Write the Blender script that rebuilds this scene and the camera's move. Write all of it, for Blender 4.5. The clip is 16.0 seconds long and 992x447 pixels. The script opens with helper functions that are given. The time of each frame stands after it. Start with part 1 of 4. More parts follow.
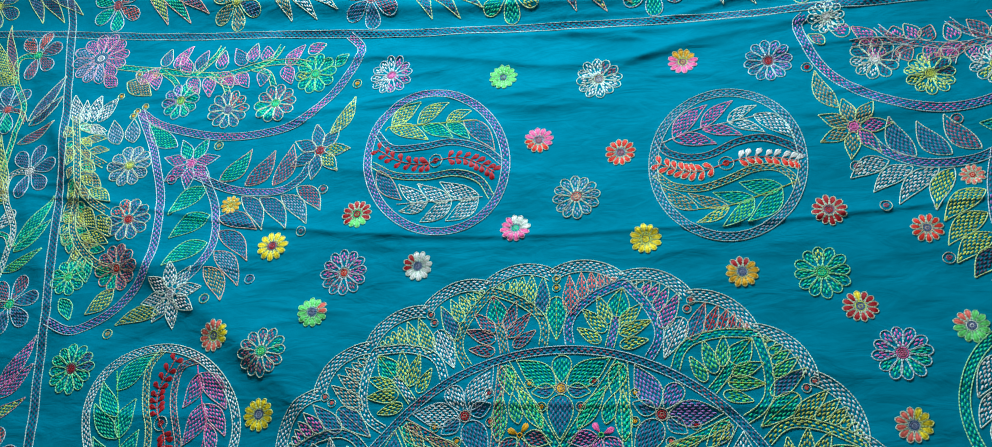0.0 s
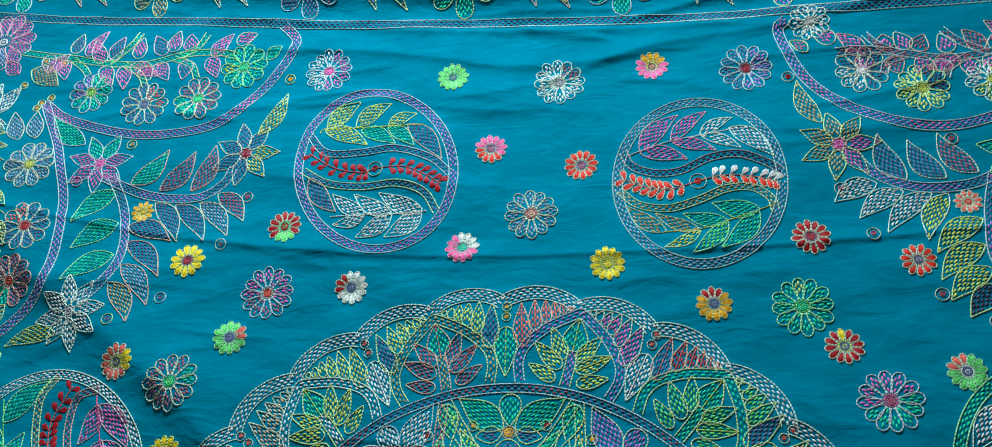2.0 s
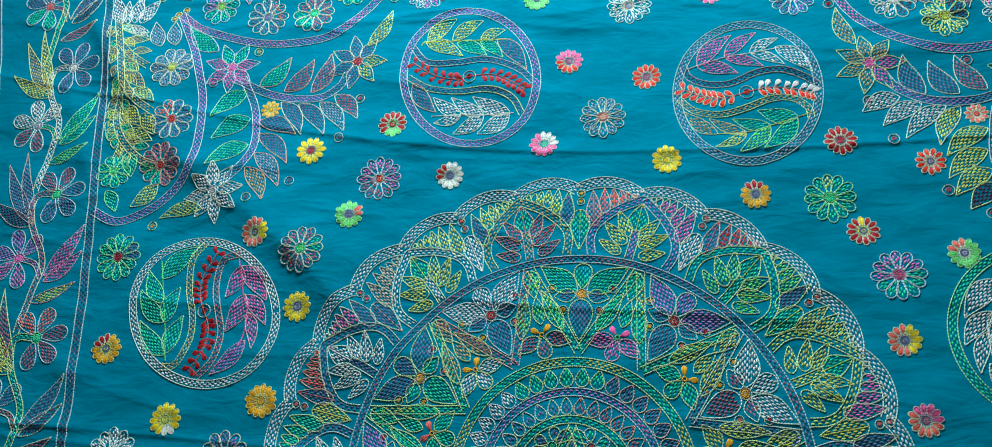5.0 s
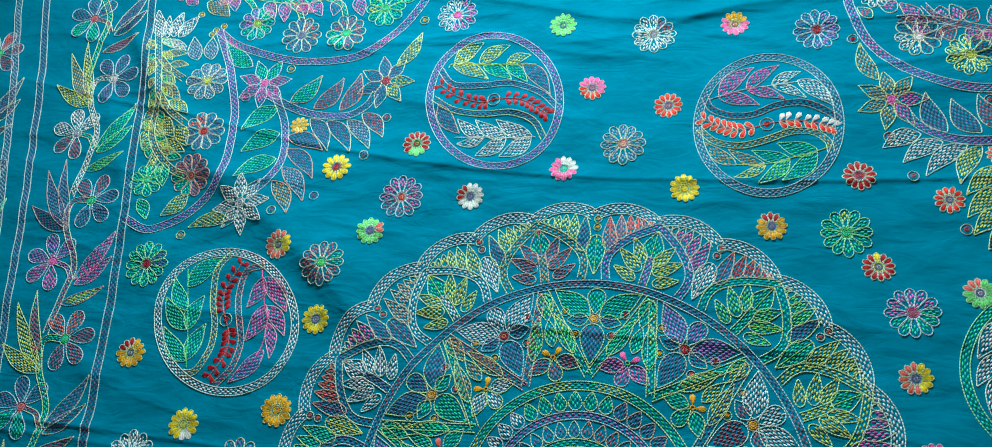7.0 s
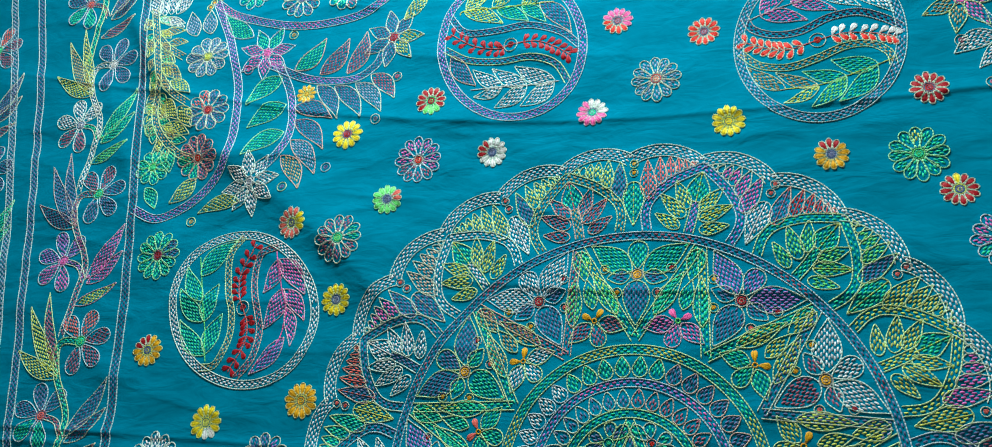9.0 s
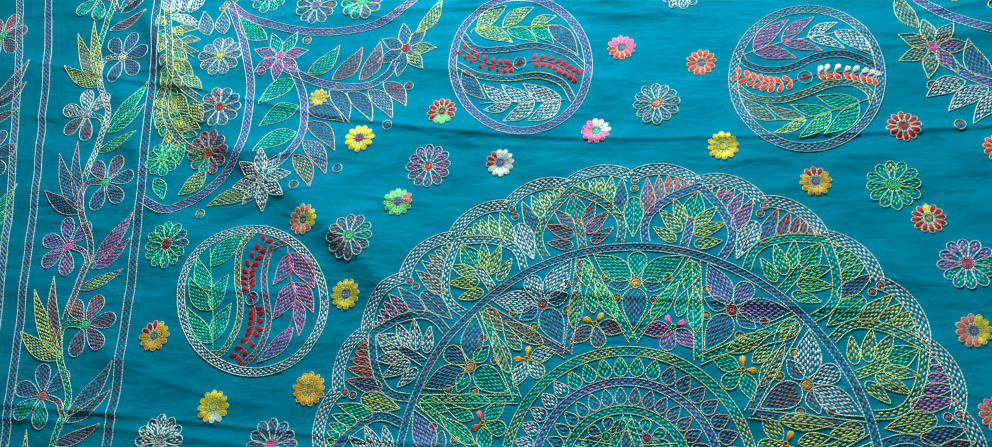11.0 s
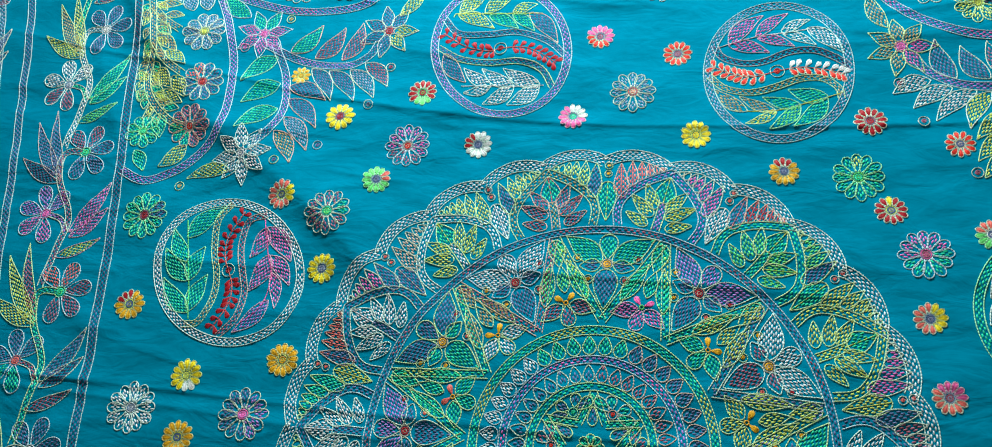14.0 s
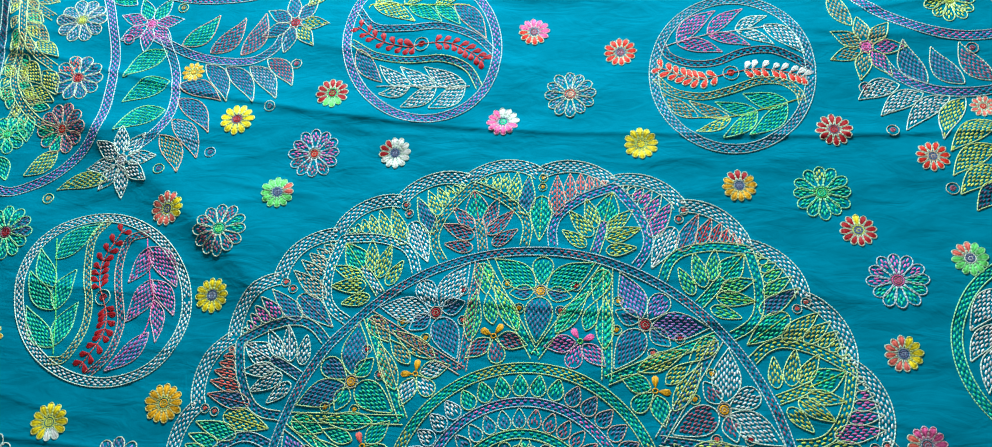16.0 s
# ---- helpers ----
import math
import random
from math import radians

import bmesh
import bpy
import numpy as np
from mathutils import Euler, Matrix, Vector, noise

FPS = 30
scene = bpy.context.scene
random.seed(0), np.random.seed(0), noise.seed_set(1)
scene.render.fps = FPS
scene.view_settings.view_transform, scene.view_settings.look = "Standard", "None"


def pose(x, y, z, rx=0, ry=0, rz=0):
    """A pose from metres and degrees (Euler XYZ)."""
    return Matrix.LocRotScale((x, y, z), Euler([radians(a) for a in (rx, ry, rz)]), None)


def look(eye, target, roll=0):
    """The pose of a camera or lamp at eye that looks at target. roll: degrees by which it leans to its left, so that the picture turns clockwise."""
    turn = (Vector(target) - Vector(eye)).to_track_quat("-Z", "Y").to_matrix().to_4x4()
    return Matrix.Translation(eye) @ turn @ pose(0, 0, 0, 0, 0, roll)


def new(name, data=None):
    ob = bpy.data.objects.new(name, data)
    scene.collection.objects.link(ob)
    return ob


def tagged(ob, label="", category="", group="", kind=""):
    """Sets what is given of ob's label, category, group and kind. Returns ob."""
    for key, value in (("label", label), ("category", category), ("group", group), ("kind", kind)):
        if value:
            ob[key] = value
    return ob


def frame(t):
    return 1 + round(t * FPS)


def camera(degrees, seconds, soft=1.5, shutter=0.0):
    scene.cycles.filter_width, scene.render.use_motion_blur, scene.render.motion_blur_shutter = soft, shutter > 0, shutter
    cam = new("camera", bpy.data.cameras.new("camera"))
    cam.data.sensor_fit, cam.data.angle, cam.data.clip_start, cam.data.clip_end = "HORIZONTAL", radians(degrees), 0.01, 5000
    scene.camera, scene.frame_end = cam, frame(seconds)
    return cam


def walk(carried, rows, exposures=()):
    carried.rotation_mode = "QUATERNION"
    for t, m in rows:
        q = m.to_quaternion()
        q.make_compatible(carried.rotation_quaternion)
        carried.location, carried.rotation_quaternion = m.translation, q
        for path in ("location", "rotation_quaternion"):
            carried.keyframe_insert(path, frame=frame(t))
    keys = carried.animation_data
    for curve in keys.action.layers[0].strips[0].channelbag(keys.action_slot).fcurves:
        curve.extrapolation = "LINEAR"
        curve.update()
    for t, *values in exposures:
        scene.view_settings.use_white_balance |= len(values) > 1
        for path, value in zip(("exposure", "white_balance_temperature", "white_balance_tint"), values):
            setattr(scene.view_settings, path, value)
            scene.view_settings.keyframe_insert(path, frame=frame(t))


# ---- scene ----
cam = camera(55.2, 16.0, soft=1.0)
PATH = [
    (0, (0.291, -1.315, 1.459), (-0.139, 0.436, 2.326), 1.8),
    (0.5, (0.283, -1.251, 1.445), (0.086, 0.456, 2.469), -0.4),
    (1, (0.257, -1.224, 1.526), (0.075, 0.515, 2.497), 0.5),
    (1.5, (0.257, -1.18, 1.546), (0.002, 0.573, 2.475), 0.8),
    (2, (0.272, -1.185, 1.558), (-0.065, 0.588, 2.42), 1.8),
    (2.5, (0.288, -1.164, 1.544), (-0.085, 0.584, 2.442), 1.8),
    (3, (0.298, -1.159, 1.526), (-0.05, 0.592, 2.428), 2.3),
    (3.5, (0.289, -1.296, 1.513), (-0.116, 0.508, 2.277), 2.8),
    (4, (0.265, -1.409, 1.448), (-0.128, 0.401, 2.203), 3.6),
    (4.5, (0.253, -1.415, 1.402), (-0.135, 0.387, 2.176), 3.6),
    (4.7, (0.245, -1.405, 1.403), (-0.152, 0.419, 2.122), 3.7),
    (6.8, (0.283, -1.428, 1.396), (-0.195, 0.363, 2.149), 4.8),
    (7, (0.286, -1.422, 1.405), (-0.207, 0.367, 2.149), 7.2),
    (7.5, (0.287, -1.394, 1.4), (-0.229, 0.385, 2.155), 6.6),
    (8, (0.285, -1.324, 1.378), (-0.282, 0.43, 2.153), 5.3),
    (8.5, (0.292, -1.269, 1.434), (-0.308, 0.507, 2.133), 4.3),
    (9, (0.304, -1.264, 1.434), (-0.322, 0.506, 2.124), 3.9),
    (9.5, (0.274, -1.309, 1.404), (-0.294, 0.471, 2.118), 4.0),
    (11.8, (0.205, -1.381, 1.378), (-0.262, 0.421, 2.107), 5.3),
    (12, (0.216, -1.381, 1.381), (-0.275, 0.42, 2.099), 6.2),
    (12.5, (0.211, -1.397, 1.362), (-0.272, 0.406, 2.081), 7.4),
    (13, (0.217, -1.393, 1.353), (-0.283, 0.409, 2.06), 7.3),
    (13.5, (0.209, -1.396, 1.354), (-0.243, 0.419, 2.062), 6.7),
    (14, (0.214, -1.391, 1.332), (-0.209, 0.418, 2.074), 6.4),
    (14.5, (0.203, -1.379, 1.316), (-0.177, 0.428, 2.085), 6.0),
    (15, (0.209, -1.361, 1.326), (-0.144, 0.45, 2.097), 5.5),
    (15.5, (0.208, -1.314, 1.402), (-0.126, 0.528, 2.105), 5.2),
    (16, (0.202, -1.222, 1.429), (-0.096, 0.605, 2.188), 5.0),
]
walk(cam, [(t, look(eye, target, roll)) for t, eye, target, roll in PATH],
     exposures=[(0, -0.84, 6150, 10), (0.8, -1.07, 6100, 10), (2.0, -0.97, 6150, 10), (4.5, -0.78, 6200, 10), (7.0, -0.70, 6250, 10), (9.5, -0.64, 6380, 10), (12.0, -0.50, 6380, 10), (16.0, -0.40, 6380, 10)])

# ---- light: an open market stall under a bright, hazy sky ----
SUN_EL, SUN_AZ = radians(48), radians(205)
world = bpy.data.worlds.new("sky")
scene.world = world
world.use_nodes = True
wn = world.node_tree.nodes
sky = wn.new("ShaderNodeTexSky")
sky.sky_type = "NISHITA"
sky.sun_disc = False
sky.sun_elevation, sky.sun_rotation = SUN_EL, SUN_AZ
sky.dust_density = 4.0
wn["Background"].inputs["Strength"].default_value = 0.047
world.node_tree.links.new(sky.outputs["Color"], wn["Background"].inputs["Color"])
sun_data = bpy.data.lights.new("sun", "SUN")
sun_data.energy, sun_data.angle, sun_data.color = 0.5, radians(12), (1.0, 0.95, 0.88)
sun = new("sun", sun_data)
sun.matrix_world = look((0.8, -3.2, 4.0), (0, 0, 0))
# unseen lamp under the roof, added to brighten the cloth towards its top
lamp_data = bpy.data.lights.new("added_lamp", "AREA")
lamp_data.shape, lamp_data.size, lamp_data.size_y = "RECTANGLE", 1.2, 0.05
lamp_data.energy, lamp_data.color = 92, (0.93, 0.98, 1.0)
lamp = new("added_lamp", lamp_data)
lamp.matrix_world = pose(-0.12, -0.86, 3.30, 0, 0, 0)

# ---- materials ----


def srgb(r, g, b):
    return tuple((c / 12.92 if c <= 0.04045 else ((c + 0.055) / 1.055) ** 2.4) for c in (r, g, b)) + (1,)


def material(name, color, rough=0.8, vary=0.15, scale=8.0, bump=0.0, bump_scale=60.0, metal=0.0, sheen=0.0, stretch=(1, 1, 1)):
    m = bpy.data.materials.new(name)
    m.use_nodes = True
    n, ln = m.node_tree.nodes, m.node_tree.links
    b = n["Principled BSDF"]
    b.inputs["Roughness"].default_value, b.inputs["Metallic"].default_value = rough, metal
    b.inputs["Sheen Weight"].default_value = sheen
    co, mp = n.new("ShaderNodeTexCoord"), n.new("ShaderNodeMapping")
    mp.inputs["Scale"].default_value = stretch
    ln.new(co.outputs["Object"], mp.inputs["Vector"])
    big, fine = n.new("ShaderNodeTexNoise"), n.new("ShaderNodeTexNoise")
    big.inputs["Scale"].default_value, fine.inputs["Scale"].default_value = scale, scale * 9
    big.inputs["Detail"].default_value = 5
    add = n.new("ShaderNodeMath")
    add.operation = "ADD"
    rng = n.new("ShaderNodeMapRange")
    rng.inputs["From Min"].default_value, rng.inputs["From Max"].default_value = 0.6, 1.4
    rng.inputs["To Min"].default_value, rng.inputs["To Max"].default_value = 1 - vary, 1 + vary
    mul = n.new("ShaderNodeMix")
    mul.data_type, mul.blend_type = "RGBA", "MULTIPLY"
    mul.inputs["Factor"].default_value = 1
    mul.inputs["A"].default_value = color
    for t in (big, fine):
        ln.new(mp.outputs["Vector"], t.inputs["Vector"])
    ln.new(big.outputs["Fac"], add.inputs[0])
    ln.new(fine.outputs["Fac"], add.inputs[1])
    ln.new(add.outputs[0], rng.inputs["Value"])
    ln.new(rng.outputs["Result"], mul.inputs["B"])
    ln.new(mul.outputs["Result"], b.inputs["Base Color"])
    if bump:
        t, bp = n.new("ShaderNodeTexNoise"), n.new("ShaderNodeBump")
        t.inputs["Scale"].default_value, t.inputs["Detail"].default_value = bump_scale, 6
        bp.inputs["Strength"].default_value, bp.inputs["Distance"].default_value = bump, 0.004
        ln.new(mp.outputs["Vector"], t.inputs["Vector"])
        ln.new(t.outputs["Fac"], bp.inputs["Height"])
        ln.new(bp.outputs["Normal"], b.inputs["Normal"])
    return m


def cotton(name, color):
    """Plain-woven cotton: soft wrinkles at two scales and a fine weave."""
    m = material(name, color, rough=0.85, vary=0.10, scale=5)
    n, ln = m.node_tree.nodes, m.node_tree.links
    b = n["Principled BSDF"]
    b.inputs["Specular IOR Level"].default_value = 0.02
    co, mp = n.new("ShaderNodeTexCoord"), n.new("ShaderNodeMapping")
    mp.inputs["Scale"].default_value = (4.5, 4.5, 10.0)
    mp.inputs["Rotation"].default_value = (0, 0.12, 0)
    wr = n.new("ShaderNodeTexNoise")
    wr.inputs["Scale"].default_value, wr.inputs["Detail"].default_value, wr.inputs["Distortion"].default_value = 1.0, 4, 0.8
    cr, cm = n.new("ShaderNodeTexNoise"), n.new("ShaderNodeMapping")
    cr.noise_type = "RIDGED_MULTIFRACTAL"
    cr.inputs["Scale"].default_value, cr.inputs["Detail"].default_value, cr.inputs["Distortion"].default_value = 1.0, 3, 0.6
    cm.inputs["Scale"].default_value, cm.inputs["Rotation"].default_value = (3.0, 3.0, 7.0), (0, 0.25, 0)
    b0 = n.new("ShaderNodeBump")
    b0.inputs["Strength"].default_value, b0.inputs["Distance"].default_value = 0.9, 0.011
    ln.new(co.outputs["Object"], cm.inputs["Vector"])
    ln.new(cm.outputs["Vector"], cr.inputs["Vector"])
    ln.new(cr.outputs["Fac"], b0.inputs["Height"])
    small, sm, b3 = n.new("ShaderNodeTexNoise"), n.new("ShaderNodeMapping"), n.new("ShaderNodeBump")
    small.inputs["Scale"].default_value, small.inputs["Detail"].default_value, small.inputs["Distortion"].default_value = 1.0, 3, 1.2
    sm.inputs["Scale"].default_value, sm.inputs["Rotation"].default_value = (14, 14, 38), (0, -0.2, 0)
    b3.inputs["Strength"].default_value, b3.inputs["Distance"].default_value = 0.7, 0.0035
    ln.new(co.outputs["Object"], sm.inputs["Vector"])
    ln.new(sm.outputs["Vector"], small.inputs["Vector"])
    ln.new(small.outputs["Fac"], b3.inputs["Height"])
    weave = n.new("ShaderNodeTexNoise")
    weave.inputs["Scale"].default_value = 900
    b1, b2 = n.new("ShaderNodeBump"), n.new("ShaderNodeBump")
    b1.inputs["Strength"].default_value, b1.inputs["Distance"].default_value = 0.7, 0.010
    b2.inputs["Strength"].default_value, b2.inputs["Distance"].default_value = 0.25, 0.0006
    ln.new(co.outputs["Object"], mp.inputs["Vector"])
    ln.new(mp.outputs["Vector"], wr.inputs["Vector"])
    ln.new(co.outputs["Object"], weave.inputs["Vector"])
    ln.new(wr.outputs["Fac"], b1.inputs["Height"])
    ln.new(weave.outputs["Fac"], b2.inputs["Height"])
    ln.new(b0.outputs["Normal"], b1.inputs["Normal"])
    ln.new(b1.outputs["Normal"], b3.inputs["Normal"])
    ln.new(b3.outputs["Normal"], b2.inputs["Normal"])
    ln.new(b2.outputs["Normal"], b.inputs["Normal"])
    return m


def thread(name, rgb, low=0.52, high=1.06):
    """Stranded embroidery cotton; every stitch a little lighter or darker."""
    m = bpy.data.materials.new("thread_" + name)
    m.use_nodes = True
    n, ln = m.node_tree.nodes, m.node_tree.links
    b = n["Principled BSDF"]
    b.inputs["Roughness"].default_value = 0.5
    b.inputs["Specular IOR Level"].default_value = 0.3
    geo, rng, mul = n.new("ShaderNodeNewGeometry"), n.new("ShaderNodeMapRange"), n.new("ShaderNodeMix")
    rng.inputs["To Min"].default_value, rng.inputs["To Max"].default_value = low, high
    mul.data_type, mul.blend_type = "RGBA", "MULTIPLY"
    mul.inputs["Factor"].default_value = 1
    mul.inputs["A"].default_value = srgb(*rgb)
    ln.new(geo.outputs["Random Per Island"], rng.inputs["Value"])
    ln.new(rng.outputs["Result"], mul.inputs["B"])
    ln.new(mul.outputs["Result"], b.inputs["Base Color"])
    co, tex, bp = n.new("ShaderNodeTexCoord"), n.new("ShaderNodeTexNoise"), n.new("ShaderNodeBump")
    tex.inputs["Scale"].default_value = 1500
    bp.inputs["Strength"].default_value, bp.inputs["Distance"].default_value = 0.4, 0.0005
    ln.new(co.outputs["Object"], tex.inputs["Vector"])
    ln.new(tex.outputs["Fac"], bp.inputs["Height"])
    ln.new(bp.outputs["Normal"], b.inputs["Normal"])
    return m


TEAL = cotton("teal_cotton", srgb(0.0, 0.485, 0.588))
T, PALE = {}, {}
for key, rgb in dict(white=(0.93, 0.97, 0.95), mint=(0.14, 0.90, 0.66), green=(0.45, 0.94, 0.50), lime=(0.86, 0.95, 0.42),
                     yellow=(0.97, 0.90, 0.12), amber=(0.94, 0.72, 0.10), gold=(0.82, 0.88, 0.40), sand=(0.74, 0.70, 0.46),
                     peach=(0.84, 0.79, 0.68), coral=(0.93, 0.46, 0.40), red=(0.91, 0.21, 0.13), wine=(0.69, 0.08, 0.13),
                     pink=(0.96, 0.42, 0.68), magenta=(0.91, 0.47, 0.77), purple=(0.72, 0.53, 0.85), lilac=(0.74, 0.76, 0.92),
                     grey=(0.60, 0.69, 0.78), slate=(0.40, 0.47, 0.64), ink=(0.30, 0.26, 0.40), rose=(0.68, 0.40, 0.48)).items():
    T[key] = thread(key, rgb)
    PALE[key] = thread("pale_" + key, [0.42 * c + 0.58 * d for c, d in zip(rgb, (0.78, 0.96, 0.86))], 0.78, 1.10)

# ---- the hanging cloth: its shape ----
CX, CZ = 0.066, 1.554  # the middle of the round centre motif
ROLL = 0.032           # radius of the roll over the line


def smooth_at(x, pts):
    """A smooth curve through a few points (x rising), straight beyond the ends."""
    xs, ys = np.array([p[0] for p in pts]), np.array([p[1] for p in pts])
    g = np.gradient(ys, xs)
    x = np.asarray(x, float)
    i = np.clip(np.searchsorted(xs, x) - 1, 0, len(xs) - 2)
    h = xs[i + 1] - xs[i]
    t = (x - xs[i]) / h
    tc = np.clip(t, 0, 1)
    a = (2 * tc**3 - 3 * tc**2 + 1) * ys[i] + (tc**3 - 2 * tc**2 + tc) * h * g[i] + (3 * tc**2 - 2 * tc**3) * ys[i + 1] + (tc**3 - tc**2) * h * g[i + 1]
    return a + np.where(t < 0, t * h * g[0], 0) + np.where(t > 1, (t - 1) * h * g[-1], 0)


def rule_top(u):
    return smooth_at(u, [(-0.93, 1.040), (-0.60, 0.992), (-0.36, 0.957), (0.0, 0.921), (0.30, 0.906), (0.84, 0.898)])


def rule_left(v):
    return smooth_at(v, [(-0.05, -0.834), (0.09, -0.846), (0.27, -0.864), (0.455, -0.885), (0.64, -0.912), (0.736, -0.923), (0.83, -0.942)])


def top_edge(u):
    return smooth_at(u, [(-0.9, 1.194), (-0.5, 1.119), (-0.09, 1.049), (0.20, 1.034), (0.6, 1.036)])


def ridge(u, v, pts, amp, above, below, soft=0.003, lean=1.0):
    """A fold that follows v = f(u): how far it stands out at u, v."""
    d = (v - smooth_at(u, pts)) * lean
    d = np.where(d > 0, d / above, -d / below)
    e = np.exp(-(np.sqrt(d * d + (soft / min(above, below)) ** 2)))
    lo, hi = pts[0][0], pts[-1][0]
    edge = (hi - lo) * 0.18
    return amp * e * np.clip((u - lo) / edge, 0, 1) * np.clip((hi - u) / edge, 0, 1)


CREASE = [(-1.5, 0.80), (-0.81, 0.650), (-0.435, 0.570), (-0.25, 0.5445), (-0.06, 0.530), (0.125, 0.525), (0.31, 0.526), (0.48, 0.534), (1.4, 0.58)]
LOW_CREASE = [(-1.5, 0.07), (-0.85, 0.050), (-0.48, 0.034), (-0.19, 0.022), (0.4, 0.0), (1.3, 0.0)]


GU = np.linspace(-1.62, 1.34, 560)
GV = np.r_[np.arange(-1.30, -0.2, 0.012), np.arange(-0.2, 1.40, 0.0026)]


def relief(u, v):
    h = ridge(u, v, CREASE, 0.0034, 0.009, 0.0028, 0.0006)
    h = h + ridge(u, v, LOW_CREASE, 0.0036, 0.010, 0.0034, 0.0006)
    h = h + ridge(u, v, [(-1.5, 0.045), (-0.85, 0.028), (-0.3, -0.01), (0.4, -0.03)], 0.003, 0.010, 0.005, 0.001)
    # the long slanting pull from the upper corner
    h = h + ridge(u, v, [(-1.05, 0.97), (-0.95, 0.80), (-0.84, 0.655), (-0.73, 0.545), (-0.63, 0.468), (-0.55, 0.41), (-0.47, 0.345), (-0.38, 0.265), (-0.26, 0.165)], 0.025, 0.090, 0.031, 0.010, 0.72)
    h = h + ridge(u, v, [(-1.06, 0.80), (-0.98, 0.66), (-0.90, 0.50), (-0.80, 0.36), (-0.66, 0.20)], 0.007, 0.05, 0.030, 0.010, 0.6)
    # gathers under the roll
    h = h + ridge(u, v, [(-0.55, 0.93), (-0.2, 0.885), (0.02, 0.838), (0.12, 0.842), (0.3, 0.868)], 0.0065, 0.020, 0.006, 0.002)
    h = h + ridge(u, v, [(-0.35, 0.95), (0.0, 0.905), (0.25, 0.893), (0.55, 0.905)], 0.0055, 0.018, 0.006, 0.002)
    h = h + ridge(u, v, [(0.02, 0.80), (0.2, 0.86), (0.42, 0.885), (0.62, 0.93)], 0.006, 0.018, 0.006, 0.002)
    h = h + ridge(u, v, [(0.14, 0.905), (0.32, 0.945), (0.45, 0.985), (0.60, 1.0)], 0.009, 0.018, 0.006, 0.002)
    h = h + ridge(u, v, [(-0.75, 1.072), (-0.36, 1.005), (0.0, 0.966), (0.30, 0.950), (0.95, 0.945)], 0.009, 0.05, 0.020, 0.004)
    h = h + ridge(u, v, [(-0.9, 1.12), (-0.5, 1.04), (-0.1, 0.975), (0.2, 0.95)], 0.012, 0.04, 0.018, 0.005)
    h = h + ridge(u, v, [(0.05, 0.32), (0.3, 0.30), (0.6, 0.27), (1.0, 0.25)], 0.003, 0.02, 0.01, 0.003)
    h = h + ridge(u, v, [(-0.3, 0.29), (-0.05, 0.262), (0.15, 0.255), (0.42, 0.24)], 0.0034, 0.012, 0.004, 0.001)
    h = h + ridge(u, v, [(-0.1, 0.225), (0.1, 0.215), (0.3, 0.205)], 0.0024, 0.01, 0.004, 0.001)
    # the roll over the line hangs forward of the cloth below it
    x = np.clip((v - rule_top(u) - 0.012) / 0.13, 0, 1)
    h = h + 0.020 * x * x * (3 - 2 * x)
    # small random creases, mostly across
    rnd = random.Random(11)
    for k in range(150):
        u0, v0 = rnd.uniform(-1.3, 1.1), rnd.uniform(-0.15, 1.05)
        half, slope = rnd.uniform(0.05, 0.20), rnd.uniform(-0.28, 0.18) * (1.6 if u0 < -0.5 else 1)
        bow = rnd.uniform(-0.4, 0.4)
        pts = [(u0 + half * t, v0 + half * (slope * t + bow * 0.2 * t * t)) for t in (-1, -0.4, 0.2, 1)]
        i0, i1 = np.searchsorted(GU, (u0 - half, u0 + half))
        j0, j1 = np.searchsorted(GV, (v0 - 0.16, v0 + 0.16))
        h[j0:j1, i0:i1] += ridge(u[j0:j1, i0:i1], v[j0:j1, i0:i1], pts, rnd.uniform(0.0007, 0.0024) * (1.7 if v0 > 0.75 else 1), rnd.uniform(0.007, 0.018), rnd.uniform(0.003, 0.006), 0.001)
    # slow waves of the hanging cloth
    h = h + 0.0035 * np.sin(5.1 * u + 2.2 * v + 0.6) + 0.0022 * np.sin(11.3 * u - 6.4 * v + 1.9 + np.sin(4 * v)) + 0.0012 * np.sin(7 * u + 33 * v + 2 * np.sin(6 * u))
    h = h + 0.0007 * np.sin(19 * u + 71 * v + 3 * np.sin(9 * u + 2)) + 0.0006 * np.sin(-41 * u + 57 * v + 2 * np.sin(13 * v))
    return h


UU, VV = np.meshgrid(GU, GV)
HH = relief(UU, VV)


def stands_out(u, v):
    """The relief, read between the points of the weave."""
    x = np.clip((u - GU[0]) / (GU[1] - GU[0]), 0, len(GU) - 1.001)
    y = np.clip(np.interp(v, GV, np.arange(len(GV))), 0, len(GV) - 1.001)
    i, j = x.astype(int), y.astype(int)
    fx, fy = x - i, y - j
    return (HH[j, i] * (1 - fx) + HH[j, i + 1] * fx) * (1 - fy) + (HH[j + 1, i] * (1 - fx) + HH[j + 1, i + 1] * fx) * fy


def surface(u, v):
    """Where the cloth's point u across, v up (metres from the centre motif) hangs."""
    u, v = np.asarray(u, float), np.asarray(v, float)
    vt = top_edge(u)
    over = np.maximum(v - vt, 0)
    a = np.minimum(over / ROLL, math.pi)
    y = -stands_out(u, np.minimum(v, vt)) + ROLL * (1 - np.cos(a))
    z = np.minimum(v, vt) + ROLL * np.sin(a) - np.maximum(over - math.pi * ROLL, 0)
    return np.stack([u + CX, y, z + CZ], -1)


